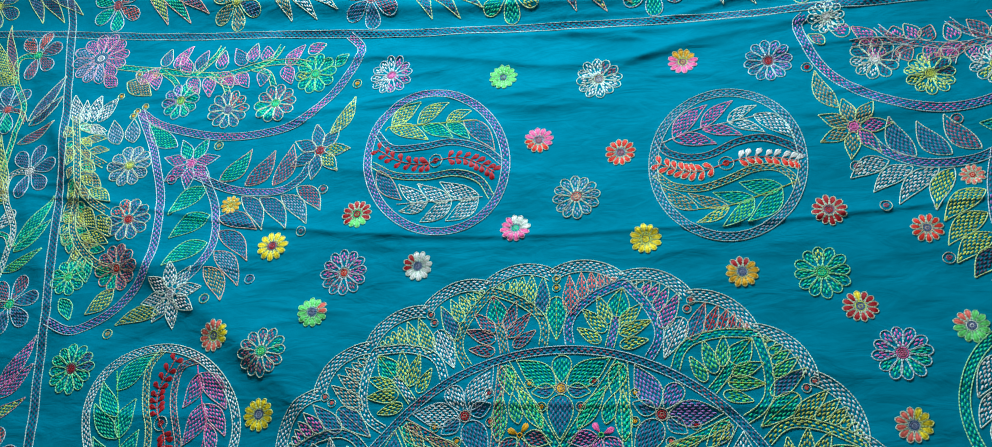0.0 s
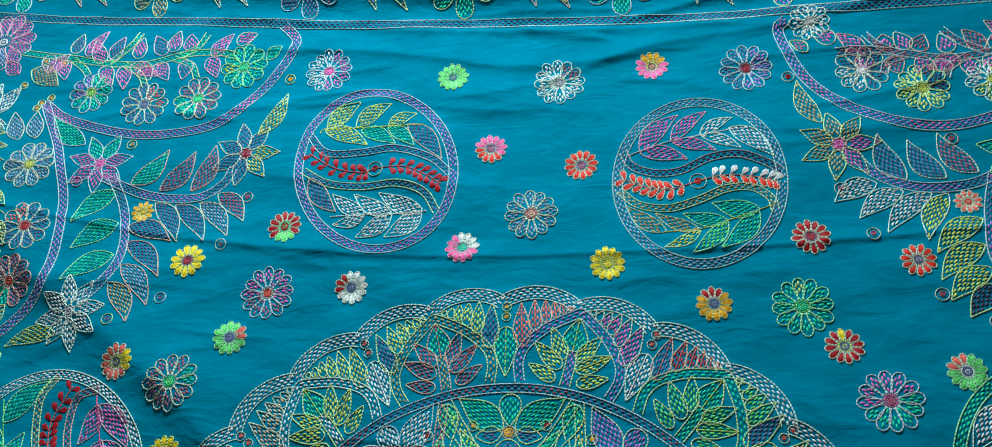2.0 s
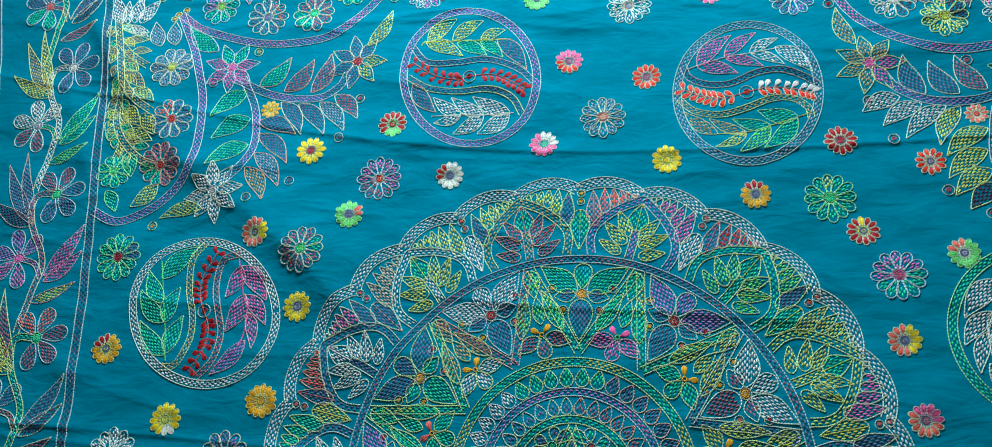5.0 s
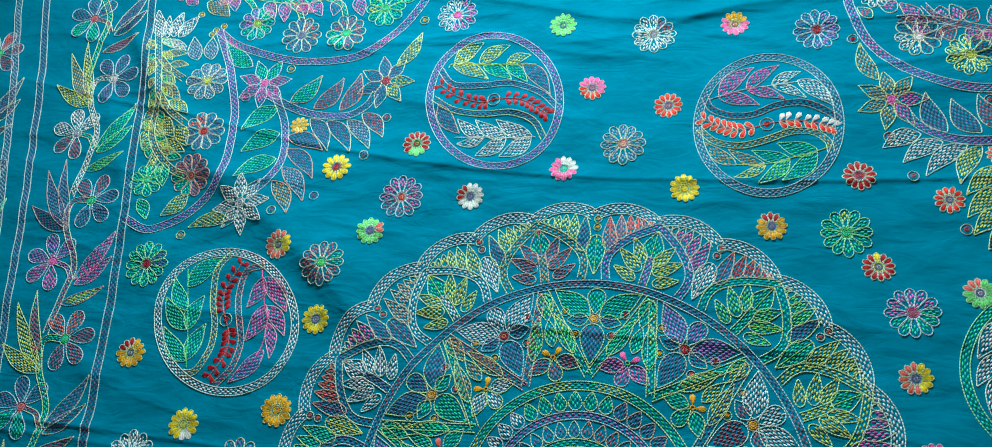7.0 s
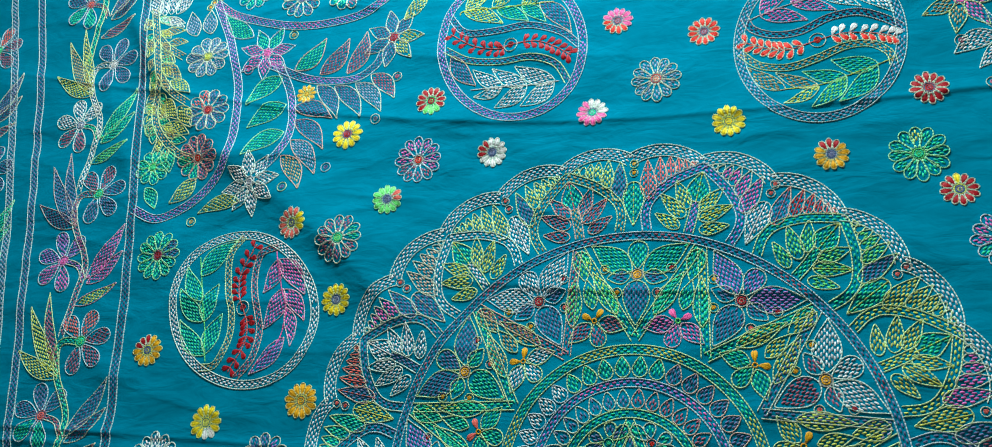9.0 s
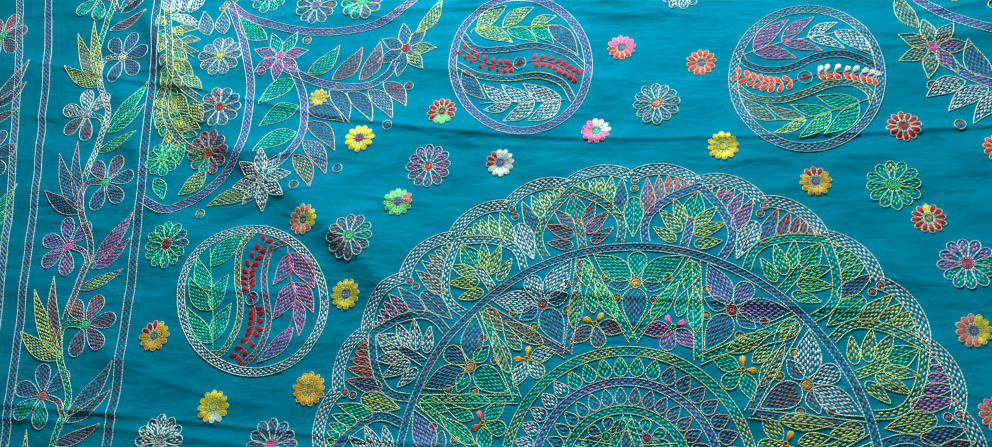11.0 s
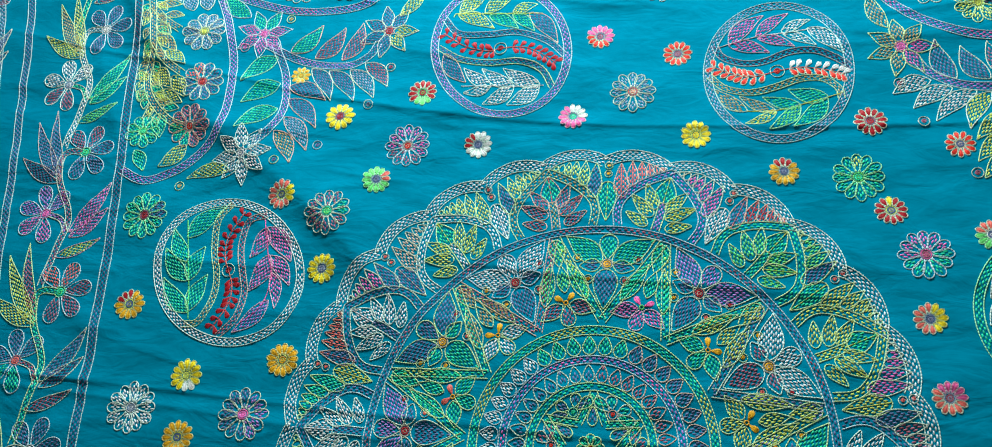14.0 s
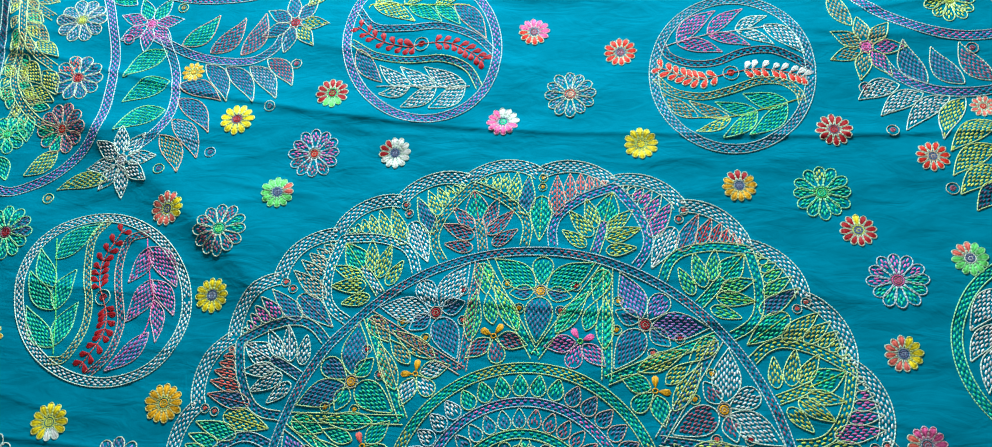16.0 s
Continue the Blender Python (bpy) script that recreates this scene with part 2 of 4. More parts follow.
def surface_normal(u, v, e=0.003):
    n = np.cross(surface(u + e, v) - surface(u - e, v), surface(u, v + e) - surface(u, v - e))
    return n / np.linalg.norm(n, axis=-1, keepdims=True)


def mesh_of(name, verts, faces, mats, index=None):
    """A smooth mesh from arrays of one face size."""
    me = bpy.data.meshes.new(name)
    verts, faces = np.asarray(verts, np.float32), np.asarray(faces, np.int32)
    me.vertices.add(len(verts))
    me.vertices.foreach_set("co", verts.ravel())
    me.loops.add(faces.size)
    me.loops.foreach_set("vertex_index", faces.ravel())
    me.polygons.add(len(faces))
    me.polygons.foreach_set("loop_start", np.arange(0, faces.size, faces.shape[1], dtype=np.int32))
    me.polygons.foreach_set("use_smooth", np.ones(len(faces), bool))
    for m in mats:
        me.materials.append(m)
    if index is not None:
        me.polygons.foreach_set("material_index", np.asarray(index, np.int32))
    me.update(calc_edges=True)
    return me


# ---- needlework ----
TRIS = np.array([(0, 2, 1), (0, 3, 2), (1, 2, 5), (1, 5, 4), (2, 3, 6), (2, 6, 5), (4, 5, 7), (5, 6, 7)])
rng_thread = np.random.default_rng(7)


class Sew:
    """Gathers stitches (raised strands from point to point of the cloth) and makes one mesh of them."""

    def __init__(self):
        self.rows, self.mats = [], []

    def stitch(self, p, q, mat, wide=0.0022, high=0.0015):
        p, q = np.atleast_2d(np.asarray(p, float)), np.atleast_2d(np.asarray(q, float))
        if len(p) == 0:
            return self
        if mat not in self.mats:
            self.mats.append(mat)
        k = np.full((len(p), 1), self.mats.index(mat), float)
        self.rows.append(np.hstack([p, q, k * 0 + wide, k * 0 + high, k]))
        return self

    def line(self, pts, mat, step=0.0046, wide=0.0017, high=0.0015, closed=False):
        """A stem-stitched line along points."""
        pts = np.asarray(pts, float)
        if closed:
            pts = np.vstack([pts, pts[:1]])
        d = np.r_[0, np.cumsum(np.hypot(*np.diff(pts, axis=0).T))]
        n = max(2, int(round(d[-1] / step)))
        s = np.linspace(0, d[-1], n + 1)
        x = np.c_[np.interp(s, d, pts[:, 0]), np.interp(s, d, pts[:, 1])]
        e = (x[1:] - x[:-1]) * 0.16
        return self.stitch(x[:-1] - e, x[1:] + e, mat, wide, high)

    def mesh(self, name):
        r = np.vstack(self.rows)
        p, q, w, hgt, k = r[:, 0:2], r[:, 2:4], r[:, 4:5], r[:, 5:6], r[:, 6].astype(int)
        d = q - p
        ln = np.maximum(np.hypot(*d.T), 1e-6)[:, None]
        n = np.c_[-d[:, 1], d[:, 0]] / ln * w / 2
        a, b = p + d * 0.22, p + d * 0.78
        uv = np.stack([p, a + n, a, a - n, b + n, b, b - n, q], 1)
        z = np.zeros((len(r), 8))
        z[:, [2, 5]] = hgt
        z[:, [0, 7]] = -0.0002
        z += 0.0003
        flat = uv.reshape(-1, 2)
        co = surface(flat[:, 0], flat[:, 1]) + surface_normal(flat[:, 0], flat[:, 1]) * z.reshape(-1, 1)
        faces = (TRIS[None] + 8 * np.arange(len(r))[:, None, None]).reshape(-1, 3)
        return mesh_of(name, co, faces, self.mats, np.repeat(k, 8))


def part(name, sew, parent, label=""):
    ob = new(name, sew.mesh(name))
    ob.parent = parent
    return tagged(ob, label)


def polar(r, deg):
    return np.array([r * math.cos(radians(deg)), r * math.sin(radians(deg))])


def spline(pts, n=14):
    """Points along a smooth curve through pts."""
    p = np.asarray(pts, float)
    p = np.vstack([2 * p[0] - p[1], p, 2 * p[-1] - p[-2]])
    t = np.linspace(0, 1, n, endpoint=False)[:, None]
    out = [0.5 * (2 * p[i] + (p[i + 1] - p[i - 1]) * t + (2 * p[i - 1] - 5 * p[i] + 4 * p[i + 1] - p[i + 2]) * t**2
                  + (3 * p[i] - p[i - 1] - 3 * p[i + 1] + p[i + 2]) * t**3) for i in range(1, len(p) - 2)]
    return np.vstack(out + [p[-2:-1]])


def profile(kind, x):
    x = np.clip(x, 0, 1)
    if kind == "leaf":
        return np.sin(math.pi * x**0.76) ** 1.1
    if kind == "petal":
        return np.where(x < 0.66, 0.12 + 0.88 * np.sin(math.pi / 2 * x / 0.66), np.sqrt(np.maximum(0, 1 - ((x - 0.66) / 0.34) ** 2)))
    return np.where(x < 0.36, np.sqrt(np.maximum(0, 1 - ((0.36 - x) / 0.36) ** 2)), 1 - np.clip((x - 0.36) / 0.64, 0, 1) ** 1.5)  # bud


class Blade:
    """A leaf, petal or bud from base to tip: its outline and where things on it lie."""

    def __init__(self, base, tip, half, kind="leaf", bend=0.0):
        self.b, self.t = np.asarray(base, float), np.asarray(tip, float)
        self.w, self.kind, self.bend = half, kind, bend
        d = self.t - self.b
        self.l = float(np.hypot(*d))
        self.e = d / self.l
        self.n = np.array([-self.e[1], self.e[0]])

    def at(self, s, y):
        x = s / self.l
        return self.b + np.outer(s, self.e) + np.outer(y + self.bend * self.l * 4 * x * (1 - x), self.n)

    def half(self, s):
        return self.w * profile(self.kind, s / self.l)

    def outline(self):
        x = (1 - np.cos(np.linspace(0, math.pi, 15))) / 2 * self.l
        w = self.half(x)
        return np.vstack([self.at(x, w), self.at(x[::-1], -w[::-1])[1:]])

    def fill(self, sew, mat, row=0.0033, pitch=0.0094, duty=0.74, wide=0.0023):
        """Rows of running stitch, staggered."""
        m = 0.0016
        k = int((self.w - m) / row)
        for j in range(-k, k + 1):
            y = j * row
            off = (0.5 * (j % 2) + rng_thread.uniform(-0.12, 0.12)) * pitch
            s = np.arange(0.001 + off - pitch, self.l, pitch)
            q = s + pitch * duty
            ok = (s > 0.001) & (q < self.l - 0.001) & (np.minimum(self.half(s), self.half(q)) - m * 0.6 > abs(y))
            if ok.any():
                jit = rng_thread.normal(0, 0.00028, ok.sum())
                sew.stitch(self.at(s[ok], y + jit), self.at(q[ok], y - jit), mat, wide)

    def satin(self, sew, mat, gap=0.0013):
        """Threads laid close beside one another from base to tip."""
        k = max(1, int(self.w / gap))
        for j in range(-k, k + 1):
            y = j * gap * 0.9
            s = np.linspace(0, self.l, 40)
            ok = s[self.half(s) > abs(y) - 1e-6]
            if len(ok) > 3:
                a, b = ok[0] + rng_thread.uniform(0, 0.0012), ok[-1] - rng_thread.uniform(0, 0.0008)
                dome = 0.0007 + 0.0009 * (1 - (abs(y) / (self.w + 1e-6)) ** 2)
                sew.stitch(self.at(np.array([a]), np.array([y * 0.75])), self.at(np.array([b]), np.array([y])), mat, gap * 1.7, dome)


def blade(parent, name, base, tip, half, edge, fill, kind="leaf", bend=0.0, vein=None, solid=False):
    """One leaf or petal as a part: an outline round running stitch, or solid satin stitch."""
    bl, sw = Blade(base, tip, half, kind, bend), Sew()
    if solid:
        bl.satin(sw, T[fill])
    else:
        bl.fill(sw, T[fill])
    if edge:
        sw.line(bl.outline(), PALE[edge], closed=False)
    if vein:
        s = np.linspace(0, bl.l, 10)
        sw.line(bl.at(s, s * 0), T[vein])
    return part(name, sw, parent)


def band(parent, pts, wide, edge, fill, name="band", rows=None, smooth=True, fill2=None, label=""):
    """Two lines with rows of running stitch between them, along a curve."""
    p = spline(pts) if smooth else np.asarray(pts, float)
    d = np.r_[0, np.cumsum(np.hypot(*np.diff(p, axis=0).T))]
    n = max(8, int(d[-1] / 0.004))
    s = np.linspace(0, d[-1], n)
    x = np.c_[np.interp(s, d, p[:, 0]), np.interp(s, d, p[:, 1])]
    g = np.gradient(x, axis=0)
    nn = np.c_[-g[:, 1], g[:, 0]] / np.hypot(*g.T)[:, None]
    sw = Sew()
    for k in (-1, 1):
        sw.line(x + nn * k * wide / 2, PALE[edge])
    rows = rows or max(2, int(round(wide / 0.0036)) - 1)
    for j in range(rows):
        y = (j - (rows - 1) / 2) * (wide - 0.004) / max(rows, 1)
        a = np.arange((j % 2) * 0.0047 + 0.001, d[-1] - 0.006, 0.0094)
        q = a + 0.0063
        at = lambda v: np.c_[np.interp(v, s, x[:, 0]), np.interp(v, s, x[:, 1])] + y * np.c_[np.interp(v, s, nn[:, 0]), np.interp(v, s, nn[:, 1])]
        if fill2:
            pick = np.sin(a * 37) > 0.55
            sw.stitch(at(a[pick]), at(q[pick]), T[fill2], 0.0023)
            a, q = a[~pick], q[~pick]
        sw.stitch(at(a), at(q), T[fill], 0.0023)
    return part(name, sw, parent, label)


def ring_points(c, r, n=20, ry=None):
    a = np.linspace(0, 2 * math.pi, n)
    return np.c_[c[0] + r * np.cos(a), c[1] + (ry or r) * np.sin(a)]


def knot(parent, c, r=0.0075, edge="peach", fill="wine", name="knot"):
    """A coiled dot."""
    sw = Sew()
    a = np.linspace(0, 4.6 * math.pi, 40)
    sw.line(ring_points(c, r, 16), PALE[edge], 0.0032, 0.0013)
    rr = r * 0.50 * (1 - a / a[-1] * 0.8)
    sw.line(np.c_[c[0] + rr * np.cos(a), c[1] + rr * np.sin(a)], T[fill], 0.0026, 0.0014, 0.0012)
    return part(name, sw, parent)


def eye(c, r, edge, fill):
    sw = Sew()
    sw.line(ring_points(c, r, 18), T[edge], 0.0034, 0.0016, 0.0012)
    sw.line(ring_points(c, r * 0.62, 14), T[fill], 0.003, 0.0026, 0.0011)
    sw.line(ring_points(c, r * 0.25, 8), T[fill], 0.002, 0.0028, 0.0010)
    q = r * 0.3
    sw.line(np.array([(-q, -q), (q, -q), (q, q), (-q, q), (-q, -q)]) + c, T[edge], 0.003, 0.0014, 0.0013)
    return sw


def among(angle, span):
    return span is not None and (angle - span[0]) % 360 < (span[1] - span[0])


def daisy(u, v, r, base, other=None, span=None, mid=("grey", "rose"), n=12, edge=None, turn=7.0):
    """A small flower of thick satin-stitched petals; petals within span (degrees) take the other colour."""
    c, r = np.array([u, v]), r * (0.92 - 0.12 * u)
    head = part("daisy", eye(c, r * 0.30, *mid), spread)
    for k in range(n):
        a = turn + 360 * k / n
        col = other if other and among(a, span) else base
        blade(head, "petal", c + polar(r * 0.32, a), c + polar(r * rng_thread.uniform(0.95, 1.03), a), r * 0.172, edge or ("peach" if col in ("red", "wine", "coral") else col), col, "petal", solid=True)
    return head


def flower(u, v, r, edge, base, other=None, span=None, mid=("gold", "wine"), n=12, turn=4.0, kind="petal", parent=None, name="flower", wide=None):
    """A flower of outlined petals filled with running stitch."""
    c, r = np.array([u, v]), r * (0.94 - 0.05 * u)
    head = part(name, eye(c, r * 0.15 + 0.0015, *mid), parent or spread)
    for k in range(n):
        a = turn + 360 * k / n
        w = wide or (min(0.38 * r * 2 * math.pi / n, 0.3 * r) if kind == "petal" else 0.21 * r)
        blade(head, "petal", c + polar(r * (0.22 if kind == "petal" else 0.14), a), c + polar(r * rng_thread.uniform(0.95, 1.03), a + rng_thread.uniform(-2, 2)), w, edge, other if other and among(a, span) else base, kind)
    return head


# ---- setting ----


def slab(name, x0, x1, y0, y1, z0, z1, mat, bevel=0.004):
    bm = bmesh.new()
    bmesh.ops.create_cube(bm, size=1)
    for w in bm.verts:
        w.co = Vector(((x0 + x1) / 2 + w.co.x * (x1 - x0), (y0 + y1) / 2 + w.co.y * (y1 - y0), (z0 + z1) / 2 + w.co.z * (z1 - z0)))
    if bevel:
        bmesh.ops.bevel(bm, geom=bm.edges[:], offset=bevel, segments=2, affect="EDGES", profile=0.6)
    me = bpy.data.meshes.new(name)
    bm.to_mesh(me)
    bm.free()
    me.materials.append(mat)
    return new(name, me)


CONCRETE = material("worn_concrete", srgb(0.42, 0.40, 0.38), 0.9, 0.25, 1.5, 0.4, 40)
PLASTER = material("limewashed_plaster", srgb(0.80, 0.79, 0.75), 0.9, 0.12, 1.2, 0.3, 25)
WOOD = material("dark_brown_wood", srgb(0.25, 0.13, 0.10), 0.5, 0.35, 6, 0.3, 30, stretch=(0.4, 6, 6))
CARD = material("white_board", srgb(0.88, 0.88, 0.86), 0.6, 0.05, 6)
ROPE = material("jute_rope", srgb(0.62, 0.52, 0.36), 0.9, 0.3, 60, 0.6, 300)

tagged(slab("ground", -60, 60, -60, 60, -0.2, 0.0, CONCRETE, 0), "worn grey concrete ground of the market stall", "ground", kind="structure")
tagged(slab("wall_back", -2.3, 2.3, 1.25, 1.40, 0, 3.3, PLASTER), "off-white plaster wall behind the hanging cloth", "wall", kind="structure")
tagged(slab("wall_left", -2.45, -2.3, -1.9, 1.40, 0, 3.3, PLASTER), "plain off-white plaster wall beside the stall", "wall", kind="structure")
tagged(slab("wall_right", 2.3, 2.45, -1.9, 1.40, 0, 3.3, PLASTER), "plain off-white plaster wall beside the stall", "wall", kind="structure")
# unseen roof, added to block the sky overhead and carry the lamp
tagged(slab("ceiling", -2.45, 2.45, -1.9, 1.40, 3.42, 3.55, PLASTER), "added plain off-white plastered roof, unseen, keeping sky light to the front", "ceiling", kind="structure")

# ---- the bedspread ----
spread = new("embroidered_bedspread")
spread.empty_display_size = 0.1
tagged(spread, "teal cotton bedspread with hand-stitched multicoloured flowers, hung over a line", "bedspread")

UU, VV = np.meshgrid(GU, np.r_[GV, np.arange(GV[-1] + 0.004, 1.9, 0.02)])
idx = np.arange(UU.size).reshape(UU.shape)
quads = np.stack([idx[:-1, :-1], idx[:-1, 1:], idx[1:, 1:], idx[1:, :-1]], -1).reshape(-1, 4)
fabric = new("fabric", mesh_of("fabric", surface(UU.ravel(), VV.ravel()), quads, [TEAL]))
fabric.parent = spread
tagged(fabric, "creased teal cotton cloth with pressed folds")

# ---- the round centre motif ----
RA, RB, RC, RD = 0.341, 0.1765, 0.1315, 0.090


def arc(r, a0, a1, n=40):
    return np.array([polar(r, a) for a in np.linspace(a0, a1, n)])


def near(a):
    """Degrees from straight up, counted to the left."""
    return (a - 90 + 180) % 360 - 180


for r, wide, e, f, f2, lab in ((RA, 0.0112, "lilac", "slate", "rose", "grey-violet running stitch ring"), (RB, 0.0135, "gold", "mint", "gold", "green and gold stitched ring"),
                               (RC, 0.0115, "lilac", "purple", "magenta", "purple stitched ring"), (RD, 0.0115, "gold", "mint", None, "green stitched ring")):
    band(spread, arc(r, 90, 450, 150), wide, e, f, "ring", smooth=False, fill2=f2, label=lab)

STEP = 360 / 28
WARP = np.array([-0.006, 0.003])
for k in range(28):
    a0 = 90 + STEP * k
    pts = [polar(0.4555 + 0.0165 * math.sin(math.pi * t) ** 0.75, a0 + STEP * t) + WARP for t in np.linspace(0.0, 1.0, 14)]
    band(spread, pts, 0.0185, "white", "white", "scallop", rows=4, smooth=False)

# per arch: band edge, band fill, buds inside, bud edge, leaves on either side
ARCHES = {0: ("lilac", "purple", "lime", "gold", "coral", "magenta"), 1: ("gold", "mint", "green", "gold", "wine", "green"),
          2: ("gold", "lime", "gold", "lime", "gold", "magenta"), 3: ("lilac", "slate", "white", "white", "rose", "mint"),
          -1: ("gold", "sand", "rose", "coral", "gold", "lime"), -2: ("white", "white", "lime", "lime", "peach", "gold"),
          -3: ("peach", "slate", "white", "white", "coral", "magenta"), -4: ("lilac", "slate", "white", "white", "mint", "mint")}
for k in range(14):
    key = k if k < 4 else (k - 14 if k >= 10 else (2, -2)[k % 2])
    top = 90 - STEP * (2 * k + 1)
    if k > 6:
        top = 90 + STEP * (2 * (13 - k) + 1)
    be, bf, bud, bude, l1, l2 = ARCHES[key]
    off = [(-9.6, 0.349), (-10.2, 0.375), (-9.0, 0.398), (-5.2, 0.425), (0, 0.452)]
    arch = band(spread, np.vstack([spline([polar(r, top - a) for a, r in off]), spline([polar(r, top + a) for a, r in off[::-1]])]), 0.0125, be, bf, "arch", smooth=False)
    c, ex, ey = polar(RA, top), polar(1, top - 90), polar(1, top)
    loc = lambda x, y: c + ex * x + ey * y
    band(arch, [loc(0, 0.008), loc(0.001, 0.035), loc(0, 0.058)], 0.013, bude, bf, "stem")
    trio = ((0, 0.056, 0, 0.102, 0.0165), (0.008, 0.044, 0.034, 0.084, 0.0100), (-0.008, 0.044, -0.034, 0.084, 0.0100), (0.010, 0.031, 0.052, 0.060, 0.0108),
            (-0.010, 0.031, -0.052, 0.060, 0.0108), (0.014, 0.014, 0.054, 0.030, 0.0090), (-0.014, 0.014, -0.054, 0.030, 0.0090))
    for j, (x0, y0, x1, y1, w) in enumerate(trio):
        blade(arch, "bud", loc(x0, y0), loc(x1, y1), w, bude, bud if j else ("mint" if bud != "white" else "white"), "bud", vein=bude if j in (0, 3) else None)
    for sg, col in ((1, l2), (-1, l1)):
        for j, (o, w) in enumerate(((1.5, 0.0042), (2.7, 0.0052), (4.0, 0.0064), (5.5, 0.0078), (7.3, 0.0094), (9.5, 0.0120))):
            r0 = float(np.interp(o, [0, 5.2, 9.0, 10.2], [0.452, 0.425, 0.398, 0.375])) + 0.008
            r1 = 0.4475 + 0.0165 * math.sin(math.pi * min((o + 0.9) / STEP, 1)) ** 0.75
            blade(arch, "leaf", polar(r0, top - sg * (o + 0.1)), polar(r1, top - sg * (o + 0.9)), w, "coral" if col in ("coral", "wine") else ("gold" if col in ("gold", "lime", "sand", "mint", "green") else "peach"),
                  col if j < 5 else ("slate" if k % 2 else col), "bud", vein="coral" if col in ("wine", "coral") else None)
for k in range(14):
    a = 90 + 2 * STEP * k
    col, e = (("mint", "gold"), ("white", "white"), ("slate", "peach"), ("gold", "gold"))[k % 4]
    blade(spread, "bud", polar(0.424, a), polar(0.356, a), 0.0155, e, col, "bud", vein=e)
    for r in (0.438, 0.4525):
        knot(spread, polar(r, a), 0.0062, "gold" if k == 0 else "peach", "amber" if k == 0 else "coral", "knot")

# twelve pointed fields between the rings, each with a flower
FIELDS = [("mint", "gold", "mint", "gold", "slate"), ("mint", "gold", "purple", "peach", "slate"), ("slate", "peach", "white", "white", "rose"), ("lilac", "gold", "mint", "lime", "slate")]
for k in range(12):
    a = 88.6 - 30 * k
    be_f, be, p1, pe, p2 = FIELDS[k] if k < 3 else ([("rose", "coral", "white", "lilac", "slate"), ("mint", "gold", "slate", "gold", "mint")][11 - k] if k > 9 else FIELDS[k % 4])
    tri = band(spread, [polar(0.333, a + 14.6), polar(0.192, a)], 0.0125, be, be_f, "chevron", smooth=False, fill2="lime" if be == "gold" else None)
    band(tri, [polar(0.333, a - 14.6), polar(0.192, a)], 0.0125, be, be_f, "chevron", smooth=False)
    c, ex, ey = polar(0.283, a), polar(1, a - 90), polar(1, a)
    loc = lambda x, y: c + ex * x + ey * y
    fl = part("field_flower", eye(c, 0.0085, "peach", "wine" if k % 2 else "amber"), tri)
    for x1, y1, w, kd, col in ((0.072, 0.045, 0.0185, "leaf", p1), (-0.068, 0.044, 0.0185, "leaf", p1), (0, 0.050, 0.0145, "petal", p1), (0.044, -0.006, 0.0115, "leaf", p2),
                               (-0.044, -0.006, 0.0115, "leaf", p2), (0, -0.074, 0.0190, "bud", p2)):
        d = np.array([x1, y1])
        d = d / np.hypot(*d) * 0.009
        blade(fl, "petal", loc(*d), loc(x1, y1), w, pe, col, kd)
    for x, y, cc in ((0.047, 0.010, "wine"), (-0.047, 0.008, "amber"), (0.029, -0.027, "coral"), (-0.027, -0.027, "amber")):
        knot(fl, loc(x, y), 0.0068, "gold" if cc == "amber" else "peach", cc, "knot")
    # the narrow field beside it
    b = a - 15
    c, ex, ey = polar(0.224, b), polar(1, b - 90), polar(1, b)
    fly = Sew()
    fly.line(ring_points(c, 0.0035, 10), T["green" if k == 0 else "amber"], 0.003, 0.002, 0.0016)
    fly = part("butterfly", fly, spread)
    for x, y in ((0.016, 0.014), (-0.016, 0.014)):
        blade(fly, "upper_wing", loc(x * 0.1, y * 0.1), loc(x, y), 0.0048, None, "pink" if k == 0 else ("coral" if k == 9 else "amber"), "petal", solid=True)
    p3 = ("magenta", "mint", "gold", "mint", "white", "rose")[k % 6]
    for x1, y1, w in ((0.043, -0.022, 0.0120), (-0.043, -0.022, 0.0120), (0.0, -0.038, 0.0115)):
        blade(fly, "wing", loc(x1 * 0.12, y1 * 0.12), loc(x1, y1), w, "pink" if k == 0 else "gold", p3, "petal" if x1 == 0 else "leaf")
    for x0, y0, x1, y1, w, kd in ((0, 0.060, 0, 0.106, 0.0130, "petal"), (0.002, 0.016, 0.002, 0.062, 0.0100, "leaf"), (0.034, 0.000, 0.012, 0.070, 0.0120, "leaf"), (-0.034, 0.000, -0.012, 0.070, 0.0120, "leaf")):
        blade(fly, "leaf", loc(x0, y0), loc(x1, y1), w, "gold", ("mint", "gold", "lime", "mint", "sand", "green")[k % 6], kd)

for r0, r1, n, w in ((RB - 0.0375, RB - 0.008, 40, 0.0105), (RC - 0.0345, RC - 0.007, 34, 0.0088)):
    for k in range(n):
        a = 90 + 360 * (k + 0.5) / n
        d = near(a)
        col, e = ("slate", "coral") if d < -18 else (("mint", "gold") if d < 38 else ("white", "lilac"))
        if n == 34:
            col, e = ("rose", "coral") if d < 0 else ("slate", "peach")
        blade(spread, "bud", polar(r0, a), polar(r1, a), w, e, col, "bud")
